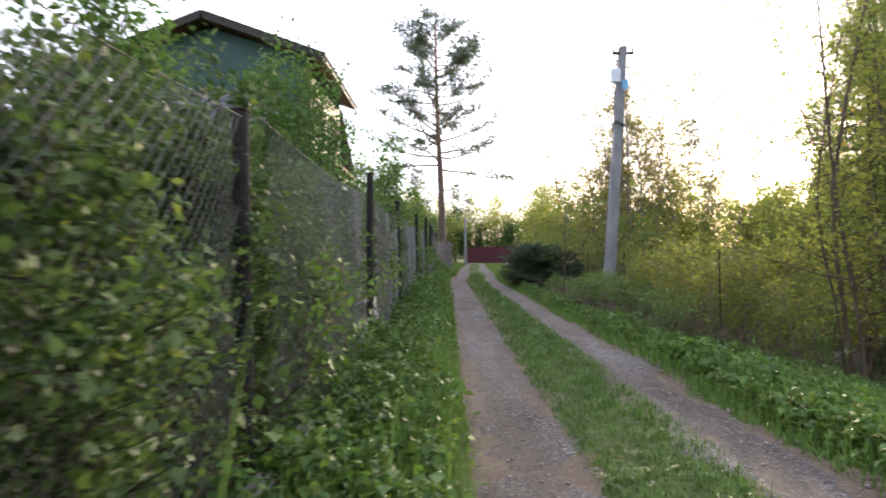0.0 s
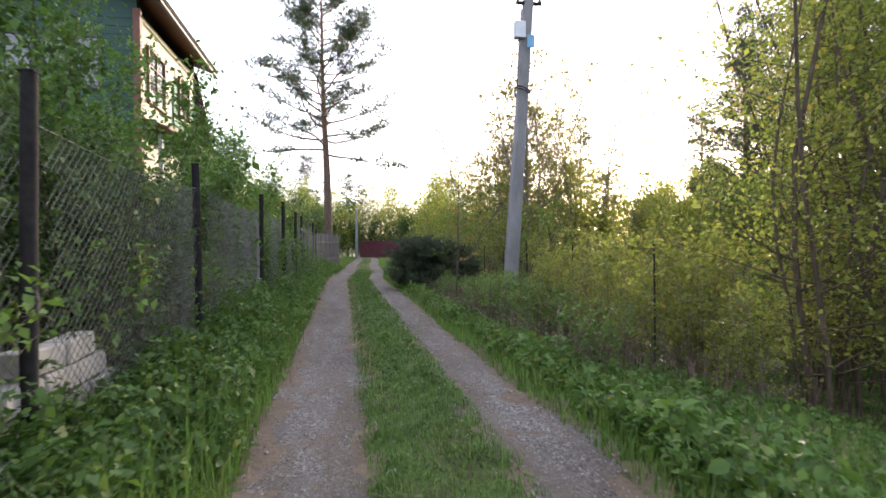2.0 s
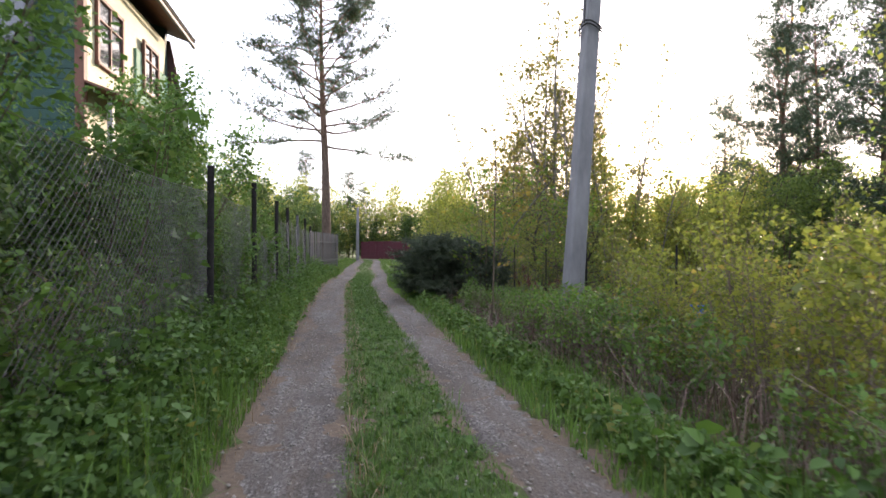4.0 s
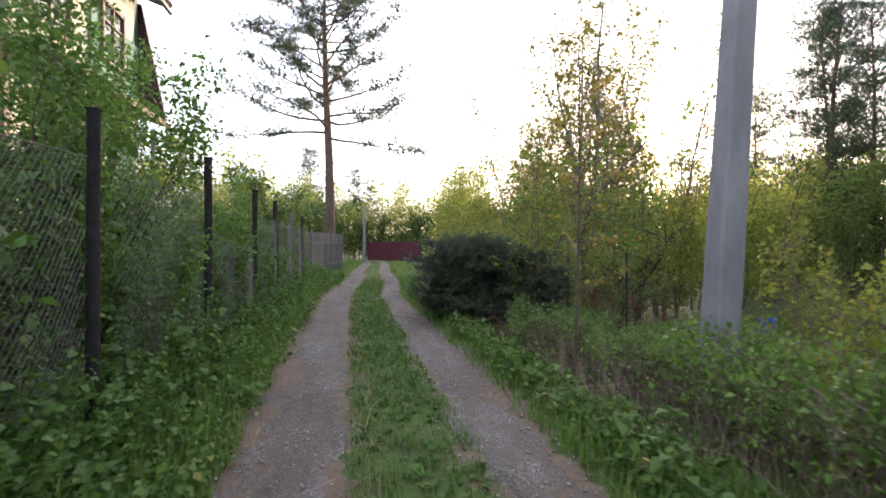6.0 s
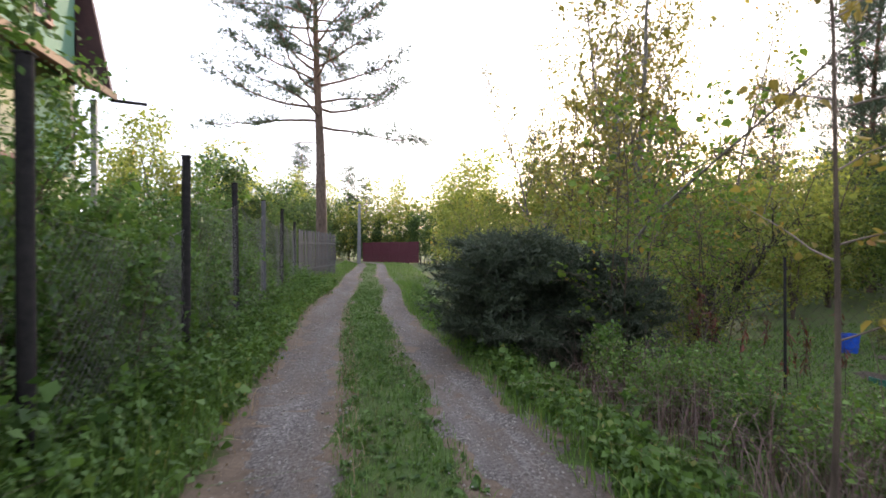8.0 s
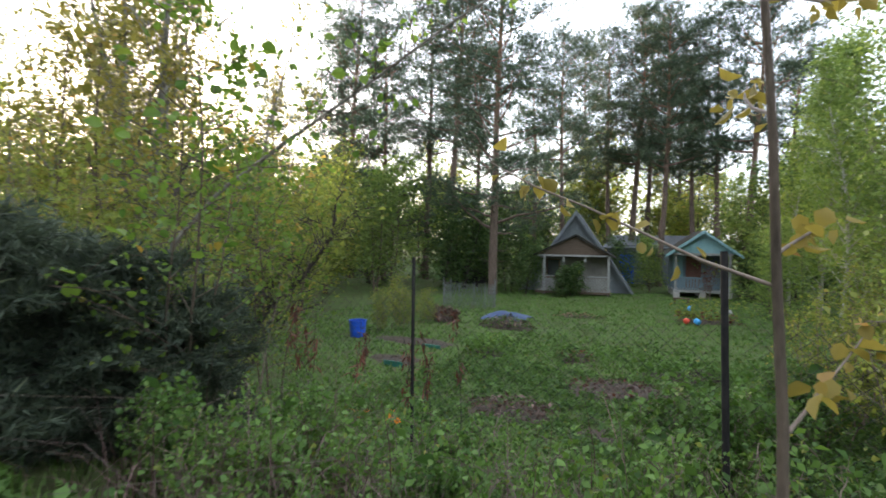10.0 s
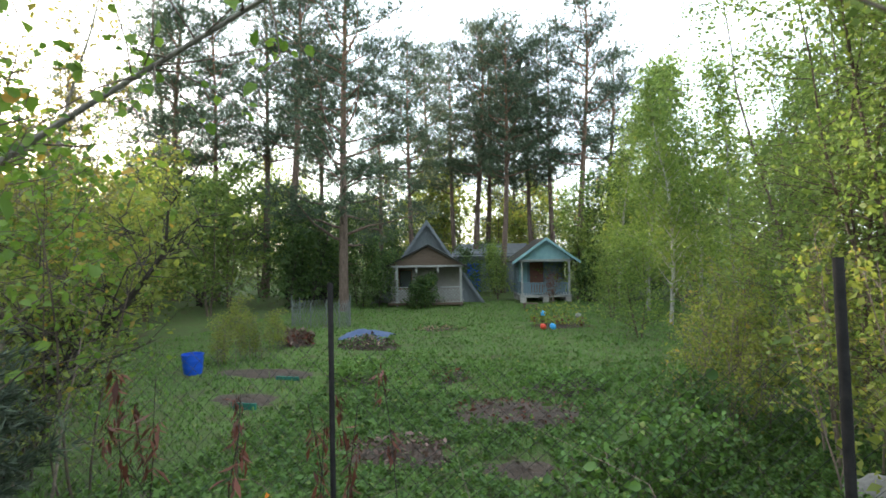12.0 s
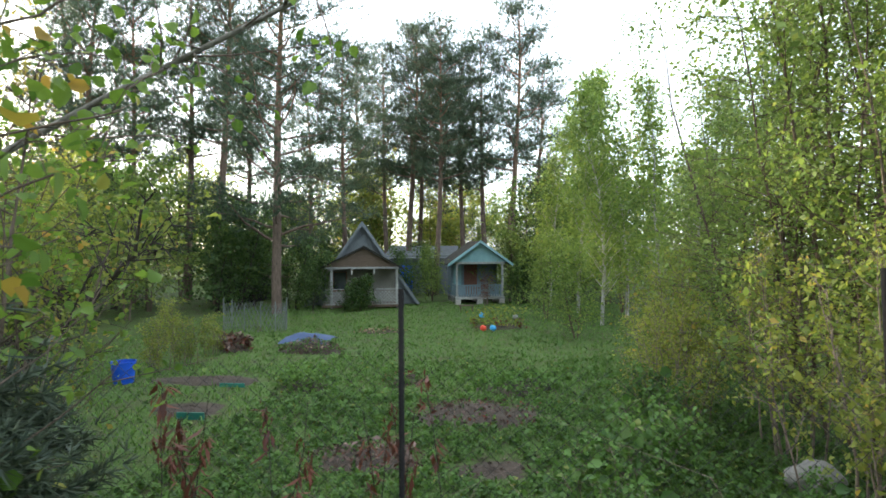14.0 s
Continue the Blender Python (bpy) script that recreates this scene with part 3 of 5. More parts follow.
def broadleaf(name, label, category, x, y, tall, stems=1, r0=0.09, start=0.25, limbs=22, reach=0.28, rise=0.5, twigs=5, leaves=14, size=0.07, mat="birch",
              bark="bark", seed=1, clump=0.12, spread=0.25, group="", flat=0.4, droop=0.2, wob=0.10, oval=False, straight=0.06, z=None, wide=0.62, fine=True):
    """A leafy tree or shrub: stems, limbs, twigs, and leaves in loose clumps on the twigs."""
    rng = np.random.default_rng(seed)
    t = thing(name, x, y, float(height(x, y)) - 0.05 if z is None else z, label, category, group)
    limb_wood, anchors = Wood(), []
    for s in range(stems):
        ang = rng.uniform(0, 2 * np.pi)
        foot = np.array((math.cos(ang), math.sin(ang), 0)) * (0.0 if stems == 1 else rng.uniform(0.05, spread))
        h = tall * (1 if s == 0 else rng.uniform(0.65, 1.0))
        lean = UP + foot / max(spread, 0.01) * (0 if stems == 1 else 0.16)
        pts = bent(rng, foot, lean, h, 9, straight)
        stem_wood = Wood()
        stem_wood.limb(pts, r0 * (1 if s == 0 else rng.uniform(0.6, 0.95)), r0 * 0.10, 7)
        part("trunk" if stems == 1 else "stem", stem_wood.mesh("stem", bark), bark, t)
        k = max(3, limbs // stems)
        for i in range(k):
            u = start + (0.98 - start) * (i + rng.random()) / k
            a = along(pts, np.array([u]))[0]
            az = rng.uniform(0, 2 * np.pi)
            L = h * reach * (1.05 - u) ** 0.6 * rng.uniform(0.6, 1.2) + 0.05
            line = bent(rng, a, (math.cos(az), math.sin(az), rise), L, 4, wob, 0.15)
            limb_wood.limb(line, max(0.004, r0 * 0.36 * (1.1 - u)), 0.003, 4)
            for w in range(twigs):
                tt = np.array([rng.uniform(0.25, 1.0)])
                b = along(line, tt)[0]
                tw = bent(rng, b, unit(line[-1] - line[0]) + rng.normal(size=3) * 0.7, L * rng.uniform(0.2, 0.5) + 0.05, 1, wob, -0.05)
                if fine:
                    limb_wood.limb(tw, max(0.0025, r0 * 0.09), 0.0015, 3)
                q = along(tw, rng.random(leaves))
                anchors.append(q + rng.normal(size=q.shape) * clump * 0.5)
    at = np.concatenate(anchors)
    tagged(part("twig_work", limb_wood.mesh("twig_work", bark), bark, t), kind="stuff")
    v, f = leaf_arrays(rng, at, size, flat, wide, droop, oval)
    tagged(part("crown", mesh("crown", v, f, mat), mat, t), kind="stuff")
    return t


def pine(name, label, x, y, tall, r0, seed, start=0.45, limbs=34, reach=0.20, tufts=16, size=0.20, count=7, group="", flatness=0.15, width=0.014, loose=0.24, bushy=1.0):
    """A Scots pine: a long bare trunk, crooked limbs, and needles in tufts that gather into flat plates."""
    rng = np.random.default_rng(seed)
    t = thing(name, x, y, float(height(x, y)) - 0.05, label, "tree", group)
    trunk, wood = Wood(), Wood()
    pts = bent(rng, (0, 0, 0), UP, tall, 12, 0.02)
    trunk.limb(pts, r0, r0 * 0.14, 9)
    at, way = [], []
    for i in range(limbs):
        u = start + (0.99 - start) * (i + rng.random()) / limbs
        a = along(pts, np.array([u]))[0]
        az = i * 2.4 + rng.normal() * 0.35
        top = (u - start) / (1 - start)
        L = tall * reach * (1.0 - 0.58 * top ** 2.6) * rng.uniform(0.55, 1.15)
        line = bent(rng, a, (math.cos(az), math.sin(az), 0.15 + 0.6 * top), L, 6, 0.16, 0.35)
        wood.limb(line, max(0.012, r0 * 0.30 * (1.1 - top * 0.7)), 0.006, 5)
        for w in range(int((5 + 4 * (1 - top)) * bushy)):
            b = along(line, np.array([rng.uniform(0.28, 1.0)]))[0]
            tw = bent(rng, b, unit(line[-1] - line[0]) + rng.normal(size=3) * (0.8, 0.8, 0.35), L * rng.uniform(0.15, 0.4) + 0.1, 2, 0.2, 0.3)
            wood.limb(tw, 0.010, 0.003, 3)
            q = along(tw, rng.uniform(0.2, 1.0, tufts))
            at.append(q + rng.normal(size=q.shape) * (loose, loose, flatness * 0.8))
            way.append(np.repeat(unit(tw[-1] - tw[0] + UP * 0.5)[None], tufts, 0))
    for i in range(7):                 # dead snags below the crown
        a = along(pts, np.array([rng.uniform(start * 0.45, start)]))[0]
        az = rng.uniform(0, 2 * np.pi)
        wood.limb(bent(rng, a, (math.cos(az), math.sin(az), -0.05), rng.uniform(0.4, 1.4), 4, 0.2), 0.018, 0.004, 4)
    part("trunk", trunk.mesh("trunk", "pinebark"), "pinebark", t)
    tagged(part("twig_work", wood.mesh("twig_work", "pinebark"), "pinebark", t), kind="stuff")
    v, f = needle_arrays(rng, np.concatenate(at), np.concatenate(way), size, count, width)
    tagged(part("crown", mesh("crown", v, f, "needle"), "needle", t), kind="stuff")
    return t


def spruce(name, label, category, x, y, tall, wide, seed, boughs=150, per=26, needles=9, mat="spruce", r0=0.06, size=0.07, width=0.006):
    """A bushy young spruce: boughs in tiers that droop, with needle-clad twigs."""
    rng = np.random.default_rng(seed)
    t = thing(name, x, y, float(height(x, y)) - 0.05, label, category)
    trunk, wood, at, way = Wood(), Wood(), [], []
    trunk.limb(bent(rng, (0, 0, 0), UP, tall, 6, 0.03), r0, 0.01, 7)
    for i in range(boughs):
        u = 0.04 + 0.94 * (i + rng.random()) / boughs
        az = rng.uniform(0, 2 * np.pi)
        L = wide * (1 - u) ** 0.22 * rng.uniform(0.45, 1.15)
        line = bent(rng, (0, 0, tall * u), (math.cos(az), math.sin(az), 0.30), L, 6, 0.07, -0.18)
        wood.limb(line, 0.012, 0.003, 4)
        b = along(line, rng.uniform(0.25, 1.0, per))
        d = unit(unit(line[-1] - line[0]) + rng.normal(size=(per, 3)) * (0.7, 0.7, 0.25))
        ext = rng.uniform(0.06, 0.32, (per, 1))
        for s in (0.0, 0.33, 0.66, 1.0):
            at.append(b + d * ext * s)
            way.append(d)
    part("trunk", trunk.mesh("trunk", "darkbark"), "darkbark", t)
    tagged(part("twig_work", wood.mesh("twig_work", "darkbark"), "darkbark", t), kind="stuff")
    v, f = needle_arrays(rng, np.concatenate(at), np.concatenate(way), size, needles, width, 0.7)
    tagged(part("crown", mesh("crown", v, f, mat), mat, t), kind="stuff")
    return t


def lane_pine(x, y, tall, seed):
    """An old open-grown pine: long level limbs whose needles gather in flat plates towards their ends."""
    rng = np.random.default_rng(seed)
    t = thing("pine_tree", x, y, float(height(x, y)) - 0.05, "tall Scots pine with a bare trunk and open crown", "tree")
    trunk, wood, at, way = Wood(), Wood(), [], []
    pts = bent(rng, (0, 0, 0), UP, tall, 12, 0.012)
    trunk.limb(pts, 0.33, 0.05, 10)
    for i in range(52):
        u = 0.40 + 0.585 * ((i + rng.random()) / 52) ** 0.9
        top = (u - 0.40) / 0.585
        L = (6.2 - 4.4 * top ** 2.3) * rng.uniform(0.62, 1.08)
        az = i * 2.399 + rng.normal() * 0.3
        line = bent(rng, along(pts, np.array([u]))[0], (math.cos(az), math.sin(az), 0.05 + 0.40 * top), L, 7, 0.13, 0.22)
        wood.limb(line, 0.085 - 0.05 * top, 0.010, 6)
        for w in range(int(7 + L * 1.9)):
            b = along(line, np.array([rng.uniform(0.22, 1.0) ** 0.8]))[0]
            tw = bent(rng, b, unit(line[-1] - line[0]) + rng.normal(size=3) * (0.9, 0.9, 0.22) + UP * 0.12, rng.uniform(0.4, 1.15), 3, 0.2, 0.25)
            wood.limb(tw, 0.016, 0.006, 3)
            q = along(tw, rng.uniform(0.25, 1.0, 11))
            at.append(q + rng.normal(size=q.shape) * (0.24, 0.24, 0.10))
            way.append(np.repeat(unit(tw[-1] - tw[0] + UP * 0.4)[None], 11, 0))
    for u, az, L in ((0.33, 0.4, 2.2), (0.36, 3.3, 2.8), (0.30, 2.7, 1.3), (0.26, 5.6, 0.9)):
        wood.limb(bent(rng, along(pts, np.array([u]))[0], (math.cos(az), math.sin(az), 0.15), L, 5, 0.22, -0.5), 0.035, 0.008, 5)
    part("trunk", trunk.mesh("trunk", "pinebark"), "pinebark", t)
    tagged(part("twig_work", wood.mesh("twig_work", "pinebark"), "pinebark", t), kind="stuff")
    v, f = needle_arrays(rng, np.concatenate(at), np.concatenate(way), 0.25, 7, 0.020)
    tagged(part("crown", mesh("crown", v, f, "needle"), "needle", t), kind="stuff")


# the tall pine beside the lane
lane_pine(-0.15, 42.0, 18.6, 17)

# pines of the wood behind the garden: bearings from the gateway of the garden, and distance
EYE = (2.9, 16.2)
YAW = -79.1


def by_bearing(px, dist):
    b = radians(-YAW + math.degrees(math.atan((px - 784) / 961)))
    d = dist / max(0.6, math.cos(math.atan((px - 784) / 961)))
    return EYE[0] + d * math.sin(b), EYE[1] + d * math.cos(b)


pines = [pine("pine_tree", "tall Scots pine at the edge of the wood", *by_bearing(990, 34), 18.5, 0.25, 41, 0.42, 40, 0.18, 13, 0.37, 5, "pines of the wood", width=0.021, loose=0.42),
         pine("pine_tree", "tall Scots pine at the edge of the wood", *by_bearing(855, 36), 18.0, 0.22, 42, 0.40, 40, 0.165, 13, 0.37, 5, "pines of the wood", width=0.021, loose=0.42),
         pine("pine_tree", "tall Scots pine with branches low on its trunk", *by_bearing(572, 25.5), 19.0, 0.24, 43, 0.16, 58, 0.22, 14, 0.37, 5, "pines of the wood", width=0.021, loose=0.42)]
for px, dist, kind, size in ((430, 33, 1, 1.1), (478, 31, 0, 1.1), (525, 36, 1, 1.0), (697, 33, 1, 0.86), (772, 40, 1, 0.98), (808, 39, 0, 1.02), (826, 44, 1, 1.1),
                             (908, 38, 1, 0.95), (947, 37, 1, 0.98), (340, 30, 2, 0.85), (250, 34, 2, 0.95), (640, 42, 2, 0.9), (1040, 40, 0, 0.9),
                             (735, 50, 0, 1.1), (875, 52, 2, 1.0), (265, 30, 2, 1.0)):
    px_x, px_y = by_bearing(px, dist)
    copy_at(pines[kind], px_x, px_y, (px * 37) % 360, size)
for i, (x, y, s) in enumerate(((1.5, 84, 0.62), (3.4, 80, 0.55), (-4, 78, 0.7), (22, 70, 0.8), (30, 66, 0.9), (38, 55, 0.9))):
    copy_at(pines[i % 2], x, y, i * 77, s)

# leafy understorey of the wood, and trees beyond the lane
wood_tree = [broadleaf("birch_tree", "slender birch in fresh green leaf", "tree", *by_bearing(1110, 24), 11.5, 1, 0.09, 0.10, 70, 0.17, 0.9, 5, 20, 0.125, "birch", "birchbark", 51, 0.55, fine=False, group="trees of the wood"),
             broadleaf("rowan_tree", "leafy young tree with yellow-green spring foliage", "tree", *by_bearing(905, 44), 8.5, 2, 0.07, 0.08, 46, 0.34, 0.5, 5, 15, 0.20, "young", "bark", 52, 0.7, 0.4, fine=False, group="trees of the wood"),
             broadleaf("alder_tree", "bushy alder with dense green leaves", "tree", *by_bearing(470, 27), 6.0, 3, 0.06, 0.05, 48, 0.36, 0.5, 5, 17, 0.145, "shrub", "darkbark", 53, 0.55, 0.5, fine=False, group="trees of the wood"),
             broadleaf("young_tree", "young broadleaf tree in pale spring leaf", "tree", *by_bearing(330, 24), 6.5, 2, 0.06, 0.06, 48, 0.34, 0.5, 5, 16, 0.135, "birch", "bark", 54, 0.55, 0.4, fine=False, group="trees of the wood")]
rw = np.random.default_rng(77)
for px in range(-150, 1240, 58):
    for dist, kinds in ((29, (2, 3)), (46, (1, 1, 2, 3)), (60, (1, 1, 2))):
        if dist == 29 and 560 < px < 1010:
            continue
        if dist == 46 and 660 < px < 760:
            kinds = (1,)
        tx, ty = by_bearing(px + rw.uniform(-20, 20), dist + rw.uniform(-2, 5))
        copy_at(wood_tree[kinds[rw.integers(len(kinds))]], tx, ty, rw.uniform(0, 360), rw.uniform(0.75, 1.15) * (1.15 if dist == 29 else 1.25 if dist == 46 else 1.5))
for px, dist, kind, s in ((1200, 22, 0, 0.92), (1265, 19, 0, 0.8), (1335, 17, 0, 0.72), (1160, 31, 3, 1.3), (1235, 33, 1, 1.2), (1300, 28, 3, 1.3), (1380, 24, 3, 1.2), (1120, 38, 1, 1.3), (1060, 27, 0, 0.9), (1150, 20, 0, 0.85), (1190, 24, 3, 0.9), (1010, 29, 2, 0.6), (1050, 22, 3, 0.55), (1100, 17, 3, 0.5), (600, 28, 2, 0.62), (640, 33, 2, 0.75), (540, 30, 2, 0.7), (1000, 28.5, 2, 0.5), (985, 30, 3, 0.6), (628, 27, 2, 0.5), (845, 31, 3, 0.5), (845, 35, 2, 0.6), (805, 34, 2, 0.55)):
    tx, ty = by_bearing(px, dist)
    copy_at(wood_tree[kind], tx, ty, px % 360, s)

# the multi-stemmed trees between lane and garden
hazel = broadleaf("alder_tree", "tall multi-stemmed alder in feathery leaf", "tree", 7.7, 8.9, 11.0, 11, 0.045, 0.06, 230, 0.19, 0.30, 6, 14, 0.056, "young", "bark", 61, 0.26, 1.1, "alders by the lane", droop=0.3)
for x, y, turn, s in ((8.8, 9.7, 50, 1.0), (9.6, 6.3, 310, 0.95)):
    copy_at(hazel, x, y, turn, s)
hazel = broadleaf("alder_tree", "leaning alder with layers of fresh feathery leaves", "tree", 10.7, 11.3, 10.5, 7, 0.050, 0.10, 170, 0.24, 0.25, 6, 20, 0.066, "birch", "bark", 62, 0.30, 1.0, "alders by the garden", droop=0.3, wob=0.14)
for x, y, turn, s in ((9.5, 11.5, 130, 0.85), (12.6, 11.2, 75, 0.95), (14.6, 10.6, 200, 0.95), (16.8, 10.5, 100, 0.9), (21, 8.5, 60, 1.0)):
    copy_at(hazel, x, y, turn, s)

# the thicket between lane and garden fence
twiggy = [broadleaf("thicket_shrub", "twiggy shrub in sparse yellow-green leaf", "shrub", 5.0, 11.3, 2.3, 9, 0.016, 0.18, 80, 0.24, 0.8, 4, 7, 0.044, "young", "twig", 71, 0.10, 0.45, "thicket shrubs", wob=0.16),
          broadleaf("thicket_shrub", "leafy thicket shrub with brown stems", "shrub", 4.3, 9.6, 1.7, 8, 0.013, 0.12, 80, 0.28, 0.7, 4, 8, 0.046, "young", "twig", 72, 0.10, 0.4, "thicket shrubs", wob=0.16),
          broadleaf("raspberry_canes", "bare brown canes with a few fresh leaves", "shrub", 3.9, 13.2, 1.05, 16, 0.007, 0.25, 70, 0.20, 0.9, 3, 5, 0.045, "brightweed", "twig", 73, 0.08, 0.42, "cane clumps", wob=0.2, straight=0.11)]
rt = np.random.default_rng(79)
for x, y, k, s in ((5.6, 9.9, 1, 1.1), (6.3, 11.0, 0, 1.15), (5.9, 12.6, 0, 1.1), (7.2, 12.0, 1, 1.5), (4.7, 12.8, 1, 0.95), (5.2, 13.7, 0, 0.95), (6.8, 13.4, 1, 1.2), (4.1, 11.4, 1, 0.75), (4.6, 10.4, 0, 0.8),
                   (8.0, 13.3, 0, 1.3), (7.6, 10.4, 0, 1.3), (5.4, 8.7, 1, 0.8), (6.0, 20.5, 0, 1.1), (7.0, 22.0, 1, 1.4), (5.0, 22.5, 0, 1.2), (6.0, 24.5, 0, 1.4), (4.5, 25.0, 1, 1.2),
                   (4.3, 28, 0, 1.3), (5.6, 28.5, 1, 1.6), (8.5, 24.5, 0, 1.5), (11.0, 14.2, 0, 0.9), (12.0, 13.6, 1, 1.2), (13.5, 13.2, 0, 1.3), (10.4, 12.5, 0, 1.4), (15.2, 12.8, 1, 1.4), (17.0, 12.3, 0, 1.5)):
    copy_at(twiggy[k], x, y, rt.uniform(0, 360), s)
for x, y, s in ((4.1, 15.9, 0.7), (4.7, 17.6, 0.75), (3.6, 16.8, 0.6), (3.55, 17.4, 0.62), (4.25, 17.1, 0.68), (4.75, 15.2, 0.75), (3.75, 12.6, 0.9), (4.1, 13.6, 0.95), (4.5, 12.4, 0.9), (3.7, 14.7, 0.7), (4.5, 14.6, 0.85), (3.8, 15.6, 0.6), (5.1, 13.3, 1.0), (3.6, 10.6, 0.9), (3.8, 11.9, 1.0), (4.3, 14.3, 0.9), (4.5, 15.3, 0.8), (4.2, 16.7, 0.75), (4.6, 17.3, 0.8), (3.6, 8.9, 0.8), (4.8, 16.2, 0.7), (3.9, 17.6, 0.7), (-1.15, 3.6, 1.2), (-1.2, 4.9, 1.3), (-1.1, 5.6, 1.1), (-1.25, 7.6, 1.3), (-1.15, 8.8, 1.2), (-1.2, 10.2, 1.2), (-1.1, 11.6, 1.1)):
    copy_at(twiggy[2], x, y, rt.uniform(0, 360), s)

for px, dist, size in ((405, 14.2, 0.75), (352, 13.4, 0.8), (448, 15.6, 0.7), (380, 16.4, 0.9)):
    copy_at(twiggy[1], *by_bearing(px, dist), (px * 53) % 360, size)

currant = broadleaf("currant_bush", "low fresh green currant bush by the garden fence", "shrub", 7.0, 15.8, 1.15, 9, 0.010, 0.15, 70, 0.30, 0.9, 4, 8, 0.050, "weed", "twig", 74, 0.10, 0.35, "currant bushes", oval=True, wide=0.8)
for x, y, s in ((4.3, 17.6, 0.55), (4.65, 16.7, 0.48), (3.95, 16.3, 0.5), (4.5, 15.5, 0.5), (3.7, 18.0, 0.6), (5.0, 14.4, 0.6), (4.9, 12.2, 0.6), (8.0, 15.3, 1.0), (6.1, 15.7, 0.6), (8.9, 15.0, 0.85), (7.3, 14.0, 0.55), (10.6, 14.3, 1.0), (6.1, 13.6, 0.9)):
    copy_at(currant, x, y, rt.uniform(0, 360), s)

# the dark spruce bush at the lane
bush = spruce("spruce_bush", "dark dense bushy young spruce beside the lane", "bush", 3.1, 19.5, 1.50, 1.10, 81, 90, 20, 7, size=0.12, width=0.007)
copy_at(bush, 3.95, 19.15, 140, 0.95)
copy_at(bush, 3.75, 20.6, 250, 1.05)
copy_at(bush, 4.15, 18.75, 40, 0.72)

# old apple tree behind the spruce, and the sapling and leafy boughs by the garden fence
apple = broadleaf("apple_tree", "old crooked apple tree with dark trunk and young leaves", "tree", 7.6, 22.3, 4.3, 3, 0.10, 0.28, 90, 0.40, 0.5, 6, 7, 0.060, "young", "darkbark", 91, 0.25, 0.5, straight=0.24, wob=0.24)
snag = Wood()
snag.limb(bent(np.random.default_rng(95), (0.1, 0, 0.1), (0.75, -0.3, 0.75), 1.7, 7, 0.22, 0.2), 0.12, 0.05, 8)
snag.limb(bent(np.random.default_rng(96), (-0.05, 0.05, 0.1), (-0.55, 0.1, 0.9), 2.1, 7, 0.24, 0.2), 0.10, 0.03, 8)
part("broken_limb", snag.mesh("broken_limb", "darkbark"), "darkbark", apple, "dark broken stub of a limb")
broadleaf("aspen_tree", "tall open aspen in yellow-green spring leaf against the evening sky", "tree", 9.6, 27.8, 11.6, 4, 0.13, 0.14, 120, 0.32, 1.0, 6, 7, 0.125, "golden", "greybark", 97, 0.30, 0.9, wob=0.13)
broadleaf("aspen_tree", "young open aspen with clustered yellow-green leaves", "tree", 6.4, 25.2, 6.4, 3, 0.06, 0.14, 70, 0.30, 0.9, 6, 7, 0.10, "golden", "bark", 98, 0.28, 0.6, wob=0.15)
slim = broadleaf("alder_tree", "slim young alder with rounded fresh leaves", "tree", 4.25, 18.5, 3.4, 3, 0.014, 0.15, 48, 0.24, 0.6, 4, 5, 0.050, "alder", "bark", 92, 0.12, 0.15, oval=True, wide=0.8, wob=0.16)

for x, y, s in ((7.0, 20.6, 1.1), (7.8, 22.2, 1.2), (9.2, 24.2, 1.4)):
    copy_at(slim, x, y, (x * 97) % 360, s)


def leaning_alder():
    """A thin leaning trunk that reaches over the garden fence, with round sparse leaves on its twigs."""
    rng = np.random.default_rng(99)
    base = np.array((4.8, 20.7, float(height(4.8, 20.7)) - 0.05))
    t = thing("leaning_alder", *base, "leaning young alder with sparse round leaves over the fence", "tree")
    line = np.array([(0, 0, 0), (0.08, -0.4, 0.9), (0.2, -0.85, 1.7), (0.33, -1.36, 2.2), (0.5, -2.0, 2.62), (0.65, -2.75, 3.05), (0.8, -3.5, 3.5), (0.85, -4.2, 3.8)])
    stem, twigs, at = Wood(), Wood(), []
    stem.limb(line, 0.028, 0.008, 8)
    for i in range(34):
        a = along(line, np.array([rng.uniform(0.25, 1.0)]))[0]
        tw = bent(rng, a, rng.normal(size=3) * (1, 0.8, 0.6) + (0, -0.4, 0.2), rng.uniform(0.35, 1.0), 4, 0.2, 0.1)
        twigs.limb(tw, 0.006, 0.002, 4)
        q = along(tw, rng.uniform(0.3, 1.0, 8))
        at.append(q + rng.normal(size=q.shape) * 0.03)
    part("trunk", stem.mesh("trunk", "greybark"), "greybark", t)
    tagged(part("twig_work", twigs.mesh("twig_work", "bark"), "bark", t), kind="stuff")
    v, f = leaf_arrays(rng, np.concatenate(at), 0.055, 0.2, 0.85, 0.4, True)
    tagged(part("crown", mesh("crown", v, f, "alder"), "alder", t), kind="stuff")


leaning_alder()


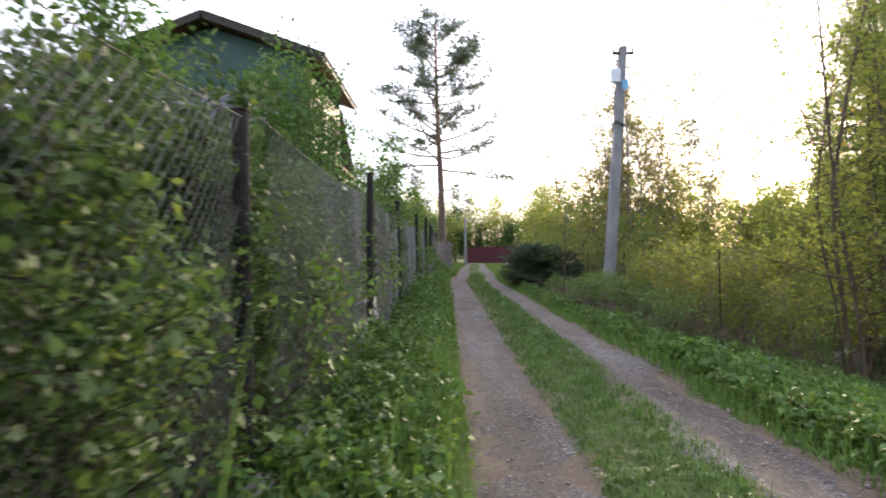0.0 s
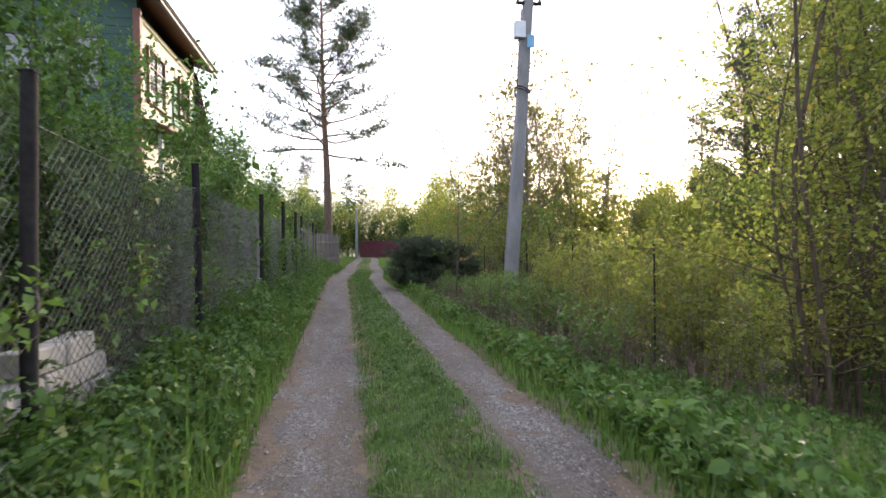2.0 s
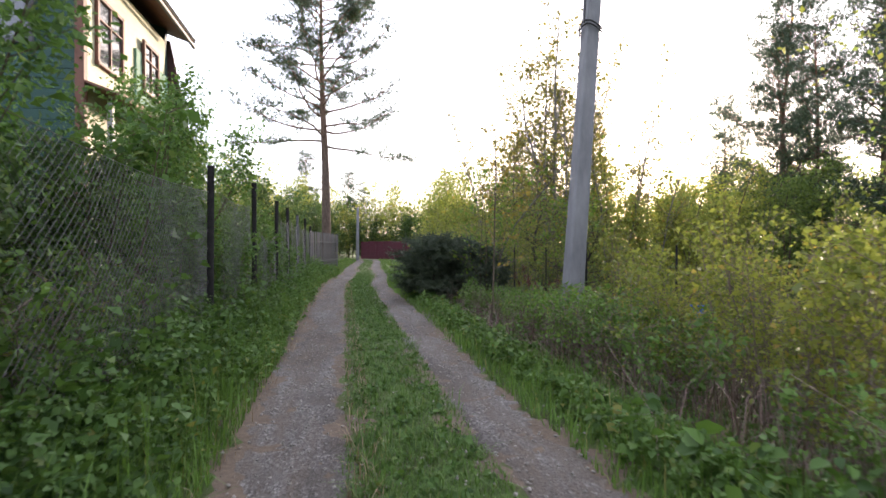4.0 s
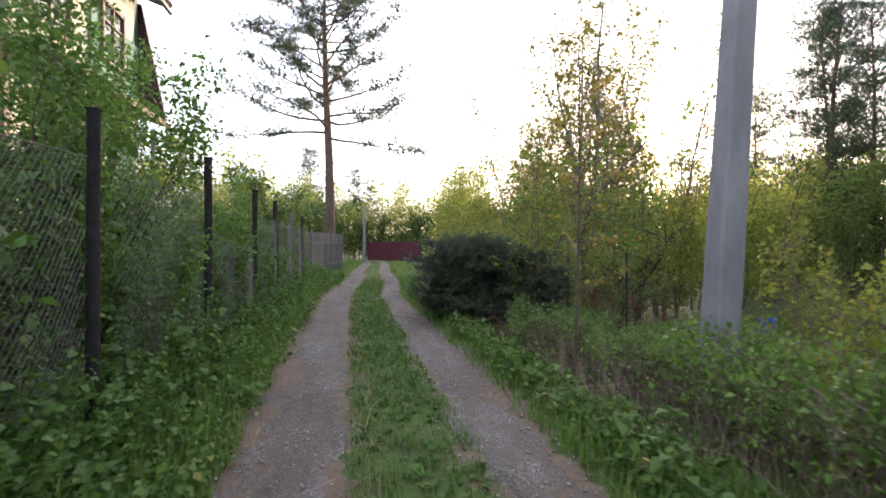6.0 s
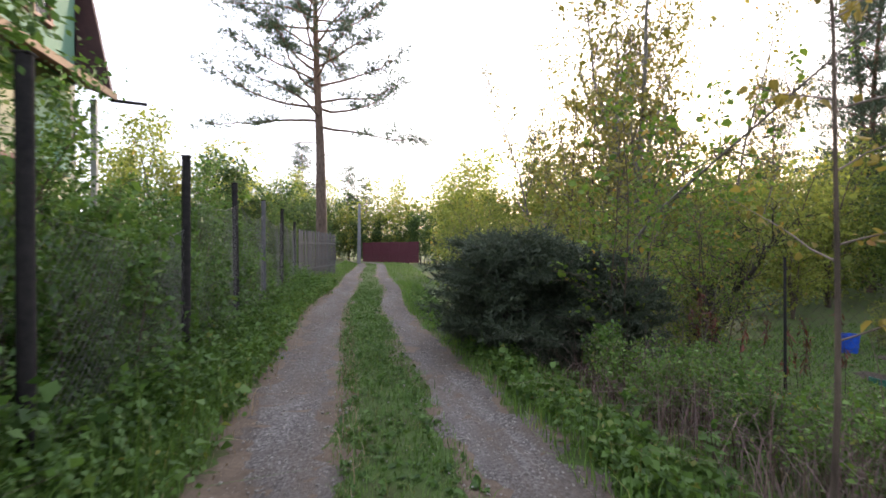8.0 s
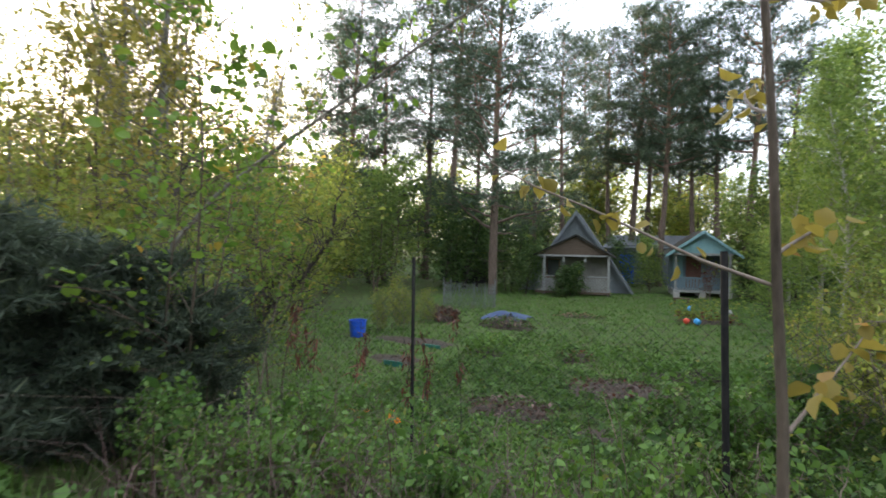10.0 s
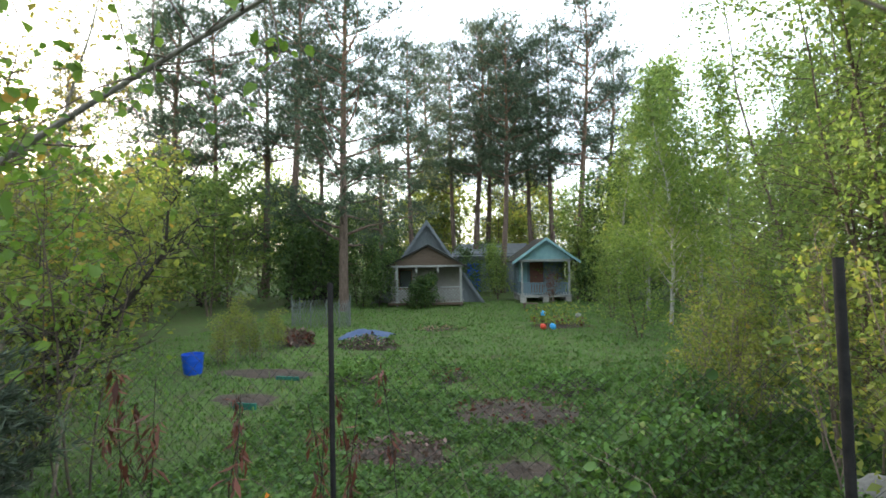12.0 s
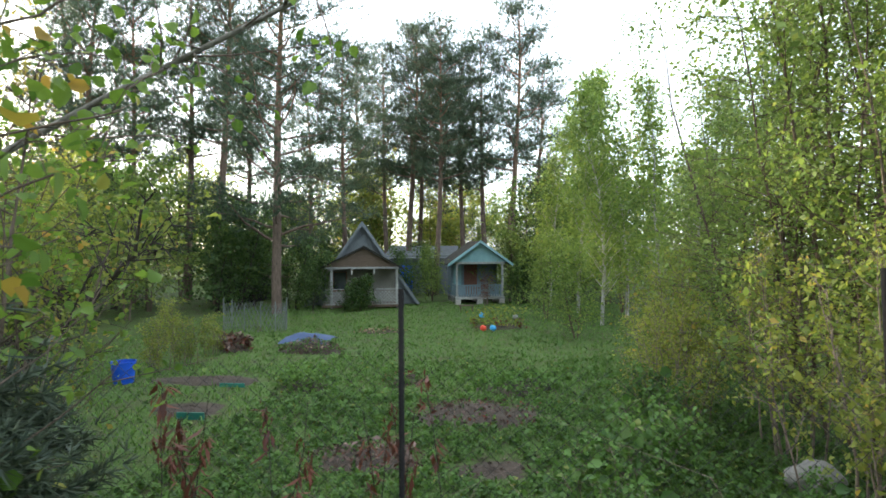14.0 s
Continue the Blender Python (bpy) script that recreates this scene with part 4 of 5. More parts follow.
def maple_sapling(x, y):
    """A straight sapling with a few long side shoots and drooping yellow leaves."""
    rng = np.random.default_rng(93)
    t = thing("maple_sapling", x, y, float(height(x, y)) - 0.05, "slender maple sapling with drooping yellow leaves", "sapling")
    stem, shoots, at = Wood(), Wood(), []
    pts = bent(rng, (0, 0, 0), (0.01, 0.0, 1), 3.6, 10, 0.025)
    stem.limb(pts, 0.017, 0.005, 8)
    for z, az, L in ((1.05, -30, 0.55), (1.42, 80, 0.92), (1.5, -20, 0.45), (1.85, 10, 0.7), (2.15, -40, 0.75), (2.2, 100, 0.45), (2.6, 20, 0.5), (2.75, 170, 0.3), (3.1, -10, 0.4), (3.3, 120, 0.3)):
        a = along(pts, np.array([z / 3.6]))[0]
        line = bent(rng, a, (math.cos(radians(az)), math.sin(radians(az)), 0.35), L, 5, 0.08, 0.2)
        shoots.limb(line, 0.006, 0.002, 5)
        q = along(line, rng.uniform(0.25, 1.0, 18))
        at.append(q + rng.normal(size=q.shape) * 0.03)
    part("stem", stem.mesh("stem", "bark"), "bark", t)
    tagged(part("twig_work", shoots.mesh("twig_work", "twig"), "twig", t), kind="stuff")
    v, f = leaf_arrays(rng, np.concatenate(at), 0.056, 0.15, 0.85, 0.9, True, 0.18)
    part("leaves", mesh("leaves", v, f, "maple"), "maple", t)


maple_sapling(3.30, 14.95)

# tall thin birches against the evening sky, and trees along the far lane
thin = broadleaf("birch_tree", "tall thin birch in sparse spring leaf", "tree", 12.3, 33.3, 14.0, 3, 0.10, 0.22, 84, 0.20, 1.0, 7, 7, 0.12, "golden", "greybark", 101, 0.4, 0.7, "thin birches")
copy_at(thin, 10.2, 32.0, 100, 0.85)
copy_at(thin, 14.8, 35.5, 200, 0.8)
copy_at(thin, 13.2, 29.5, 290, 0.8)
copy_at(thin, 15.5, 31, 60, 0.72)
copy_at(thin, 7.4, 29.0, 160, 0.6)
lane_tree = broadleaf("willow_tree", "rounded willow in light yellow-green leaf", "tree", 7.5, 36, 6.6, 3, 0.06, 0.04, 56, 0.34, 0.6, 6, 13, 0.125, "young", "bark", 102, 0.55, 0.4, fine=False, group="trees along the lane")
for x, y, s in ((8.2, 42, 1.1), (9.5, 46, 1.25), (6.7, 31, 0.62), (8.8, 31.5, 1.05), (11.5, 40, 1.1), (13.8, 32, 1.15), (16, 38, 1.1), (18, 31, 0.95), (21, 34, 1.0), (9.6, 56, 1.3), (13, 60, 1.3), (16.5, 48, 1.2), (7.6, 70, 1.5), (4.0, 74, 1.5), (0.0, 72, 1.3), (13.5, 29, 0.7), (17.5, 32.5, 1.1), (22, 33.5, 1.15), (7.4, 26.5, 0.55), (9.8, 28.2, 0.75), (6.2, 23.4, 0.6), (13, 29, 0.95), (11.5, 36, 1.0), (25, 36, 1.1), (28, 46, 1.3), (20, 54, 1.5), (28, 58, 1.5), (12, 68, 1.6), (-4, 68, 1.4), (-8, 60, 1.5), (-12, 48, 1.4), (-14, 36, 1.4)):
    copy_at(lane_tree, x, y, rw.uniform(0, 360), s)

# the overgrown garden behind the wire fence
hedge = [broadleaf("garden_shrub", "tall leafy shrub growing against the wire fence", "shrub", -1.75, 3.2, 2.45, 7, 0.018, 0.10, 100, 0.26, 0.5, 5, 9, 0.066, "shrub", "darkbark", 111, 0.14, 0.45, "shrubs behind the fence"),
         broadleaf("garden_shrub", "fresh green shrub behind the wire fence", "shrub", -1.7, 14.4, 2.3, 7, 0.018, 0.06, 90, 0.28, 0.5, 5, 9, 0.07, "weed", "bark", 112, 0.14, 0.45, "shrubs behind the fence"),
         broadleaf("garden_shrub", "dense small-leaved shrub pushing through the wire fence", "shrub", -1.45, 1.35, 2.35, 7, 0.014, 0.08, 110, 0.26, 0.5, 6, 13, 0.040, "shrub", "darkbark", 114, 0.12, 0.4, "shrubs behind the fence")]
for x, y, k, s in ((-1.15, 1.85, 2, 0.80), (-1.25, 2.9, 2, 0.75), (-1.2, 4.2, 2, 0.8), (-1.25, 5.2, 2, 0.8), (-1.15, 2.5, 2, 0.5), (-1.12, 1.4, 2, 0.85), (-1.15, 3.5, 2, 0.7), (-1.75, 0.6, 2, 1.05), (-1.3, 3.1, 2, 0.95), (-1.3, 7.4, 2, 0.95), (-1.65, 1.5, 2, 1.2), (-1.6, 0.1, 2, 1.2), (-1.35, 8.6, 2, 0.95), (-2.3, 2.4, 0, 0.9), (-1.9, -1.2, 0, 1.1), (-1.9, 4.8, 0, 0.95), (-1.7, 6.4, 0, 0.9), (-2.2, 7.8, 0, 1.05), (-1.7, 9.0, 0, 0.95), (-1.6, 10.6, 0, 0.9), (-2.4, 11.8, 0, 1.1), (-1.7, 12.6, 1, 1.15),
                   (-1.6, 16.2, 1, 0.9), (-2.3, 17.6, 1, 1.05), (-1.7, 19.0, 1, 0.85), (-2.2, 20.8, 1, 1.0), (-1.6, 22.4, 1, 0.85), (-2.4, 24.2, 1, 1.1), (-1.8, 26.2, 1, 0.95), (-2.6, 28.3, 1, 1.2), (-1.9, 30.4, 1, 1.0), (-0.62, 14.6, 1, 0.58), (-0.60, 16.7, 1, 0.60), (-0.60, 18.9, 1, 0.58), (-0.58, 20.8, 1, 0.52), (-0.56, 23.2, 1, 0.52), (-0.55, 25.8, 1, 0.5), (-1.15, 15.2, 1, 0.62), (-1.1, 17.0, 1, 0.7), (-1.05, 19.6, 1, 0.62), (-1.1, 21.4, 1, 0.6), (-1.1, 24.8, 1, 0.62), (-3.4, 14, 0, 1.1), (-3.5, 10, 0, 1.2), (-3.6, 6, 0, 1.3), (-3.8, 2, 0, 1.3), (-3.2, 21, 1, 1.2)):
    copy_at(hedge[k], x, y, rt.uniform(0, 360), s)
left_tree = broadleaf("cherry_tree", "slender young cherry tree behind the fence", "tree", -9.0, 12.0, 5.6, 3, 0.04, 0.10, 64, 0.28, 0.9, 6, 17, 0.080, "weed", "bark", 113, 0.34, 0.5, fine=False, group="trees behind the fence")
for x, y, s in ((-1.95, 8.7, 0.74), (-2.05, 10.5, 0.72), (-2.5, 9.5, 0.74), (-1.75, 15.6, 0.68), (-1.95, 16.5, 0.64), (-2.35, 17.9, 0.62), (-2.3, 17.2, 0.60), (-1.65, 14.3, 0.62), (-3.1, 13.9, 0.62), (-2.9, 22.8, 0.42), (-2.7, 27.0, 0.6), (-4.4, 31, 0.8), (-3.6, 36, 0.85), (-5.2, 41, 0.95), (-3.2, 46, 0.8), (-4.5, 53, 1.0), (-2.5, 58, 0.9), (-7.5, 30, 1.0), (-8, 38, 1.1), (-3.4, 11.5, 0.7), (-3.0, 8.2, 0.72), (-2.9, 4.4, 0.70), (-3.8, 0.9, 0.75), (-6, 6, 0.9), (-12, 20, 1.2), (-6, 0, 0.9), (-10, 4, 1.1)):
    copy_at(left_tree if y < 28 else lane_tree, x, y, rw.uniform(0, 360), s)
for x, y, s in ((-2.3, 34, 0.8), (-3.0, 39, 0.9), (-2.2, 44.5, 0.8), (-3.0, 50, 1.0), (-1.6, 56, 0.85), (-1.2, 62, 0.9), (-9, 75, 1.4), (-6, 79, 1.5), (-3.2, 76, 1.3), (-0.6, 80, 1.5), (1.8, 77, 1.25), (3.8, 82, 1.5), (6.2, 76, 1.4), (8.8, 79, 1.5), (11.5, 75, 1.5), (14.5, 78, 1.6), (-3.4, 64, 1.1), (-2.4, 69, 1.2)):
    copy_at(lane_tree if (x < 0 and y > 66) or x > 5 else wood_tree[2], x, y, rw.uniform(0, 360), s)
for x, y, s in ((-5.5, 70, 0.9), (-3.6, 72, 0.8), (-1.8, 74, 0.95), (0.2, 71, 0.75), (1.4, 73, 0.8), (2.6, 71, 0.7), (4.2, 72, 0.85), (5.6, 70, 0.75), (7.2, 68, 0.85), (8.6, 66, 0.9), (9.8, 63, 0.9), (10.4, 59, 0.85), (-1.9, 36.5, 0.55), (-2.0, 41.5, 0.6), (-1.9, 47, 0.7), (-2.1, 53, 0.75), (-1.8, 60, 0.8)):
    copy_at(wood_tree[2], x, y, rw.uniform(0, 360), s)
for x, y, s in ((8.0, 34.5, 0.9), (9.3, 36.5, 0.95), (7.3, 39, 0.9)):
    copy_at(lane_tree, x, y, (x * 71) % 360, s)
# trees behind the walker close the view
for x, y, s in ((-5, -9, 1.2), (0.5, -16, 1.4), (6, -9, 1.2), (10, -5, 1.2), (-9, -16, 1.4), (4, -22, 1.5), (13, -12, 1.4), (16, 0, 1.3), (20, 6, 1.2), (-14, -4, 1.4)):
    copy_at(lane_tree, x, y, rw.uniform(0, 360), s)

# ---- fences and poles ----


def wire_panel(y0, y1, x, low, top, cell, sag, seed, rail=True, radius=0.0016):
    """Chain link between two posts: two crossing sets of slanting wires that bulge and sag a little."""
    rng = np.random.default_rng(seed)
    w = Wood()
    span, tall = y1 - y0, top - low
    step = cell
    for sgn in (1, -1):
        for k in range(int(-tall / step) - 1, int(span / step) + int(tall / step) + 2):
            u0 = k * step
            t = np.linspace(0, 1, 9)
            u = u0 + sgn * t * tall
            z = low + t * tall
            ok = (u >= 0) & (u <= span)
            if ok.sum() < 2:
                continue
            t, u, z = t[ok], u[ok], z[ok]
            dip = sag * np.sin(np.pi * u / span) * t
            bulge = 0.05 * np.sin(np.pi * u / span) * np.sin(np.pi * t) + 0.012 * np.sin(u * 5 + seed) + sgn * 0.002
            w.limb(np.stack([x + bulge, y0 + u, z - dip], 1), radius, radius, 3)
    for zz in (low, top) if rail else (low,):
        u = np.linspace(0, span, 7)
        w.limb(np.stack([np.full(7, x), y0 + u, zz - sag * np.sin(np.pi * u / span) * (zz == top)], 1), radius * 1.3, radius * 1.3, 3)
    return w


left_fence = thing("chain_link_fence", -0.7, 0, 0, "tall chain-link fence on dark posts along the lane", "fence")
LEFT_POSTS = ((-3.0, -0.92), (-0.3, -0.90), (2.83, -0.84), (6.35, -0.74), (9.45, -0.66), (13.45, -0.59), (15.7, -0.43), (18.2, -0.39), (20.5, -0.36), (22.8, -0.34), (25.3, -0.32), (29.0, -0.36))
for i, (py, px) in enumerate(LEFT_POSTS):
    g = float(height(px, py))
    top = (2.05, 2.05, 2.03, 2.22, 2.2, 2.25, 2.30, 2.22, 2.24, 2.2, 2.22, 2.1)[i]
    lx, ly = (0, 0.01, -0.02, 0.03, -0.02, 0.015, 0.0, 0.02, -0.03, 0.0, 0.02, 0.0)[i], (0.02, -0.01, 0.03, 0.0, -0.02, 0.02, 0, -0.03, 0.02, 0, 0.02, 0)[i]
    post = part("post", tube([(px + 0.7, py, g - 0.3), (px + 0.7 + lx * 0.5, py + ly * 0.5, (g + top) / 2), (px + 0.7 + lx, py + ly, top)], 0.042, 10, 0.040).mesh("post", "darkpost" if i != 9 else "timberpost"), "darkpost", left_fence)
    part("post_cap", boxes((px + 0.7 + lx, py + ly, top + 0.006, 0.082, 0.082, 0.014), bevel=0.004), "darkpost", post)
for i in range(len(LEFT_POSTS) - 1):
    (y0, x0), (y1, x1) = LEFT_POSTS[i], LEFT_POSTS[i + 1]
    g = float(height(x0, y0))
    near = i < 7
    w = wire_panel(y0, y1, (x0 + x1) / 2 + 0.7 + 0.03, g + 0.06, (2.0 if i < 3 else 1.95) - (0.0 if i != 6 else 0.4), 0.068 if near else 0.11, 0.06 if i < 6 else 0.14, i, radius=0.0022 if i < 5 else 0.0016)
    part("wire_mesh", w.mesh("wire_mesh", "wire"), "wire", left_fence)

right_fence = thing("garden_fence", 5.3, 0, 0, "sagging wire fence on thin rusty posts round the garden", "fence")
RIGHT_POSTS = ((10.0, 5.05), (12.6, 5.0), (15.1, 5.0), (17.15, 5.07), (19.7, 5.2), (22.2, 5.3), (24.8, 5.4))
for i, (py, px) in enumerate(RIGHT_POSTS):
    g = float(height(px, py))
    lx, ly = ((0, 0), (0.02, 0.02), (0.02, 0.06), (0, 0), (0.02, 0.0), (0.0, 0.03), (0, 0))[i]
    post = part("post", tube([(px - 5.3, py, g - 0.3), (px - 5.3 + lx, py + ly, (1.3, 1.3, 1.36, 1.27, 1.3, 1.3, 1.3)[i])], 0.013 if i != 2 else 0.019, 8).mesh("post", "darkpost"), "darkpost", right_fence)
for i in range(len(RIGHT_POSTS) - 1):
    (y0, x0), (y1, x1) = RIGHT_POSTS[i], RIGHT_POSTS[i + 1]
    w = wire_panel(y0, y1, (x0 + x1) / 2 - 5.3 + 0.03, float(height(5.3, y0)) + 0.05, 1.0, 0.085, 0.09, i + 20, False, 0.0013)
    part("wire_mesh", w.mesh("wire_mesh", "cable"), "cable", right_fence)

picket = thing("picket_fence", -0.55, 33, 0, "weathered grey picket fence at the bend of the lane", "fence")
pick_mesh = bpy.data.meshes.new("slat")
bm = slab([(-0.045, 0, 0), (0.045, 0, 0), (0.045, 0, 1.86), (0.0, 0, 1.93), (-0.045, 0, 1.86)], 0.022, (0, 1, 0))
bm.to_mesh(pick_mesh)
bm.free()
pick_mesh.materials.append(M["timberpost"])
rp = np.random.default_rng(5)
for i in range(27):
    t = i / 26
    ob = under(new("slat", pick_mesh), picket)
    ob.matrix_basis = pose(1.15 * t ** 1.2, 6.5 * t, 0.12 + rp.uniform(-0.03, 0.03), 0, rp.uniform(-1.5, 1.5), 72)
for z in (0.55, 1.55):
    part("rail", tube([(1.15 * t ** 1.2 - 0.03, 6.5 * t, z) for t in np.linspace(0, 1, 8)], 0.03, 6).mesh("rail", "timberpost"), "timberpost", picket)

gate = thing("metal_fence", 2.8, 66, 0, "dark red profiled sheet-metal fence across the lane's end", "fence")
GA, GB = Vector((0, 0, 0)), Vector((4.6, -6.2, 0))
way_g = (GB - GA).normalized()
panel_len = (GB - GA).length / 6
cs = np.linspace(0, panel_len, 49)
prof = 0.02 * np.clip(np.sin(cs * 2 * np.pi / 0.2) * 2.2, -1, 1)
vv = np.concatenate([np.stack([cs, prof, np.full(49, z)], 1) for z in (0.0, 1.85)])
ii = np.arange(48)
sheet_mesh = mesh("sheet_panel", vv, np.stack([ii, ii + 1, ii + 50, ii + 49], 1), "red")
turn_g = math.degrees(math.atan2(way_g.y, way_g.x))
for i in range(6):
    p = GA + way_g * panel_len * i
    ob = under(new("sheet_panel", sheet_mesh), gate)
    ob.matrix_basis = pose(p.x, p.y, -0.02 + 0.03 * (i % 2), 0, 0, turn_g)
    part("post", boxes((p.x, p.y + 0.06, 0.9, 0.07, 0.07, 1.95)), "red", gate)

# utility poles and cables
POLE_FOOT, POLE_TOP = Vector((4.18, 14.0, -0.55)), Vector((4.74, 14.1, 6.5))


def utility_pole(foot, top, r0, r1, label, fittings=True):
    t = thing("utility_pole", *foot, label, "pole")
    d = top - foot
    bm = bmesh.new()
    rings = []
    for s, r in ((0, r0), (0.5, (r0 + r1) / 2), (1, r1)):
        c = d * s
        rings.append([bm.verts.new((c.x + a * r, c.y + b * r, c.z)) for a, b in ((-1, -0.8), (-0.8, -1), (0.8, -1), (1, -0.8), (1, 0.8), (0.8, 1), (-0.8, 1), (-1, 0.8))])
    for a, b in zip(rings, rings[1:]):
        for i in range(8):
            bm.faces.new((a[i], a[(i + 1) % 8], b[(i + 1) % 8], b[i]))
    bm.faces.new(rings[-1])
    part("shaft", bm, "concrete", t)
    if not fittings:
        return t
    at = lambda s: d * s
    c = at(0.86)
    part("junction_box", boxes((c.x - 0.16, c.y - 0.1, c.z + 0.22, 0.22, 0.16, 0.34)), "enamel", t, "pale grey metal box")
    part("number_plate", boxes((c.x + 0.06, c.y - 0.17, c.z - 0.02, 0.16, 0.02, 0.26)), "blueplate", t, "blue enamel plate")
    c = at(0.975)
    part("crossarm", boxes((c.x, c.y - 0.05, c.z, 0.55, 0.06, 0.06)), "darkpost", t)
    for k in (-0.24, 0.0, 0.24):
        part("insulator", tube([(c.x + k, c.y - 0.05, c.z + 0.02), (c.x + k, c.y - 0.05, c.z + 0.17)], 0.035, 8, 0.02).mesh("insulator", "porcelain"), "porcelain", t)
    c = at(0.72)
    ring = [(c.x + 0.165 * math.cos(a), c.y + 0.165 * math.sin(a), c.z + 0.05 * math.sin(2 * a)) for a in np.linspace(0, 2 * math.pi, 17)]
    part("cable_coil", tube(ring, 0.014, 6).mesh("cable_coil", "cable"), "cable", t)
    part("cable_coil", tube([(p[0] * 1.0, p[1], p[2] - 0.05) for p in ring], 0.012, 6).mesh("cable_coil", "cable"), "cable", t)
    run = [tuple(at(s) + Vector((-0.15 - 0.03 * math.sin(9 * s), -0.13, 0))) for s in np.linspace(0.72, 0.95, 12)]
    part("downlead", tube(run, 0.012, 6).mesh("downlead", "cable"), "cable", t)
    return t


utility_pole(POLE_FOOT, POLE_TOP, 0.135, 0.095, "grey concrete utility pole leaning beside the lane")
utility_pole(Vector((2.2, 58.0, 0.0)), Vector((2.25, 58.0, 4.95)), 0.15, 0.11, "grey concrete utility pole at the lane's far end", False)


def cable(a, b, sag, label):
    t = np.linspace(0, 1, 30)[:, None]
    p = np.array(a) * (1 - t) + np.array(b) * t
    p[:, 2] -= sag * 4 * t[:, 0] * (1 - t[:, 0])
    tagged(new("cable", tube(p, 0.007, 5).mesh("cable", "cable")), label, "cable")


cable(POLE_TOP + Vector((-0.2, 0, -0.9)), (2.25, 57.95, 4.8), 1.0, "black overhead cable along the lane")
cable(POLE_TOP + Vector((0.1, 0, -0.05)), (42, 16.0, 9.0), 0.5, "black overhead cable across the garden")
cable(POLE_TOP + Vector((-0.1, 0, -0.1)), (2.6, -32, 6.8), 0.9, "black overhead cable along the lane")

# ---- the two-storey house ----


def window(parent, cx, cy, cz, w, h, axis):
    """A framed window with glazing bars, set a little proud of its wall."""
    def put(a, b, c, sa, sb, sc):
        return (cx + a, cy + b, cz + c, sa, sb, sc) if axis == "x" else (cx + b, cy + a, cz + c, sb, sa, sc)
    win = part("window", boxes(put(0, 0, 0, 0.03, w, h)), "glass", parent)
    part("window_frame", boxes(put(0.025, -w / 2, 0, 0.07, 0.08, h + 0.1), put(0.025, w / 2, 0, 0.07, 0.08, h + 0.1), put(0.025, 0, h / 2, 0.07, w, 0.08), put(0.03, 0, -h / 2, 0.1, w + 0.1, 0.07),
                               put(0.022, 0, 0, 0.05, 0.05, h), put(0.022, 0, h * 0.18, 0.05, w, 0.04)), "brown" if axis == "x" else "white", win)


house = thing("house", -8.45, 20.1, -0.14, "two-storey house with dark green front and brown eaves", "house")
house.matrix_world = house.matrix_world @ Matrix.Scale(1.2, 4)
W2, LEN, EAVE, RIDGE = 3.0, 4.9, 7.25, 8.35
part("wall", slab([(-W2, 0, -0.3), (W2, 0, -0.3), (W2, 0, EAVE), (0, 0, RIDGE - 0.12), (-W2, 0, EAVE)], 0.2, (0, 1, 0)), "green", house, "dark green boarded gable wall")
part("wall", boxes((W2 - 0.1, LEN / 2 + 0.11, 3.3, 0.2, LEN - 0.22, 7.2)), "cream", house, "cream side wall lit by evening light")
part("wall", boxes((-W2 + 0.1, LEN / 2 + 0.11, 3.3, 0.2, LEN - 0.22, 7.2)), "green", house)
part("wall", slab([(-W2, LEN, -0.3), (W2, LEN, -0.3), (W2, LEN, EAVE), (0, LEN, RIDGE - 0.12), (-W2, LEN, EAVE)], 0.2, (0, 1, 0)), "green", house)
plank = bpy.data.meshes.new("plank")
bm = boxes((0, 0, 0, 2 * W2 - 0.1, 0.025, 0.185), bevel=0.01)
bm.to_mesh(plank)
bm.free()
plank.materials.append(M["green"])
for i in range(36):
    ob = under(new("plank", plank), house)
    ob.matrix_basis = pose(0, -0.014, 0.0 + i * 0.193, 4, 0, 0)
part("corner_board", boxes((W2 + 0.01, 0.0, 3.3, 0.16, 0.16, 7.2)), "brown", house)
slope = math.degrees(math.atan2(RIDGE - EAVE, W2))
EDROP = 0.10 * math.tan(radians(slope))
for sgn in (1, -1):
    part("roof", boxes((sgn * (W2 / 2 + 0.32), LEN / 2, (RIDGE + EAVE) / 2 + 0.02 - EDROP, W2 / math.cos(radians(slope)) + 0.72, LEN + 1.1, 0.10, 0, sgn * slope, 0)), "roof", house)
    part("soffit", boxes((sgn * (W2 / 2 + 0.32), LEN / 2, (RIDGE + EAVE) / 2 - 0.06 - EDROP, W2 / math.cos(radians(slope)) + 0.64, LEN + 1.02, 0.05, 0, sgn * slope, 0)), "brown", house, "red-brown boarded eaves")
    part("bargeboard", boxes((sgn * (W2 / 2 + 0.32), -0.56, (RIDGE + EAVE) / 2 - 0.02 - EDROP, W2 / math.cos(radians(slope)) + 0.72, 0.04, 0.24, 0, sgn * slope, 0)), "roof", house)
part("gutter", tube([(W2 + 0.64, -0.5, EAVE - 0.22 - 2 * EDROP), (W2 + 0.64, LEN + 0.5, EAVE - 0.25 - 2 * EDROP)], 0.05, 8).mesh("gutter", "wire"), "wire", house)
part("roof_end", slab([(2.6, LEN + 0.25, 4.75), (3.62, LEN + 0.25, 4.12), (3.05, LEN + 0.25, 7.0), (2.4, LEN + 0.25, 7.0)], 0.10, (0, 1, 0)), "maroonroof", house, "steep dark maroon roof edge at the rear")
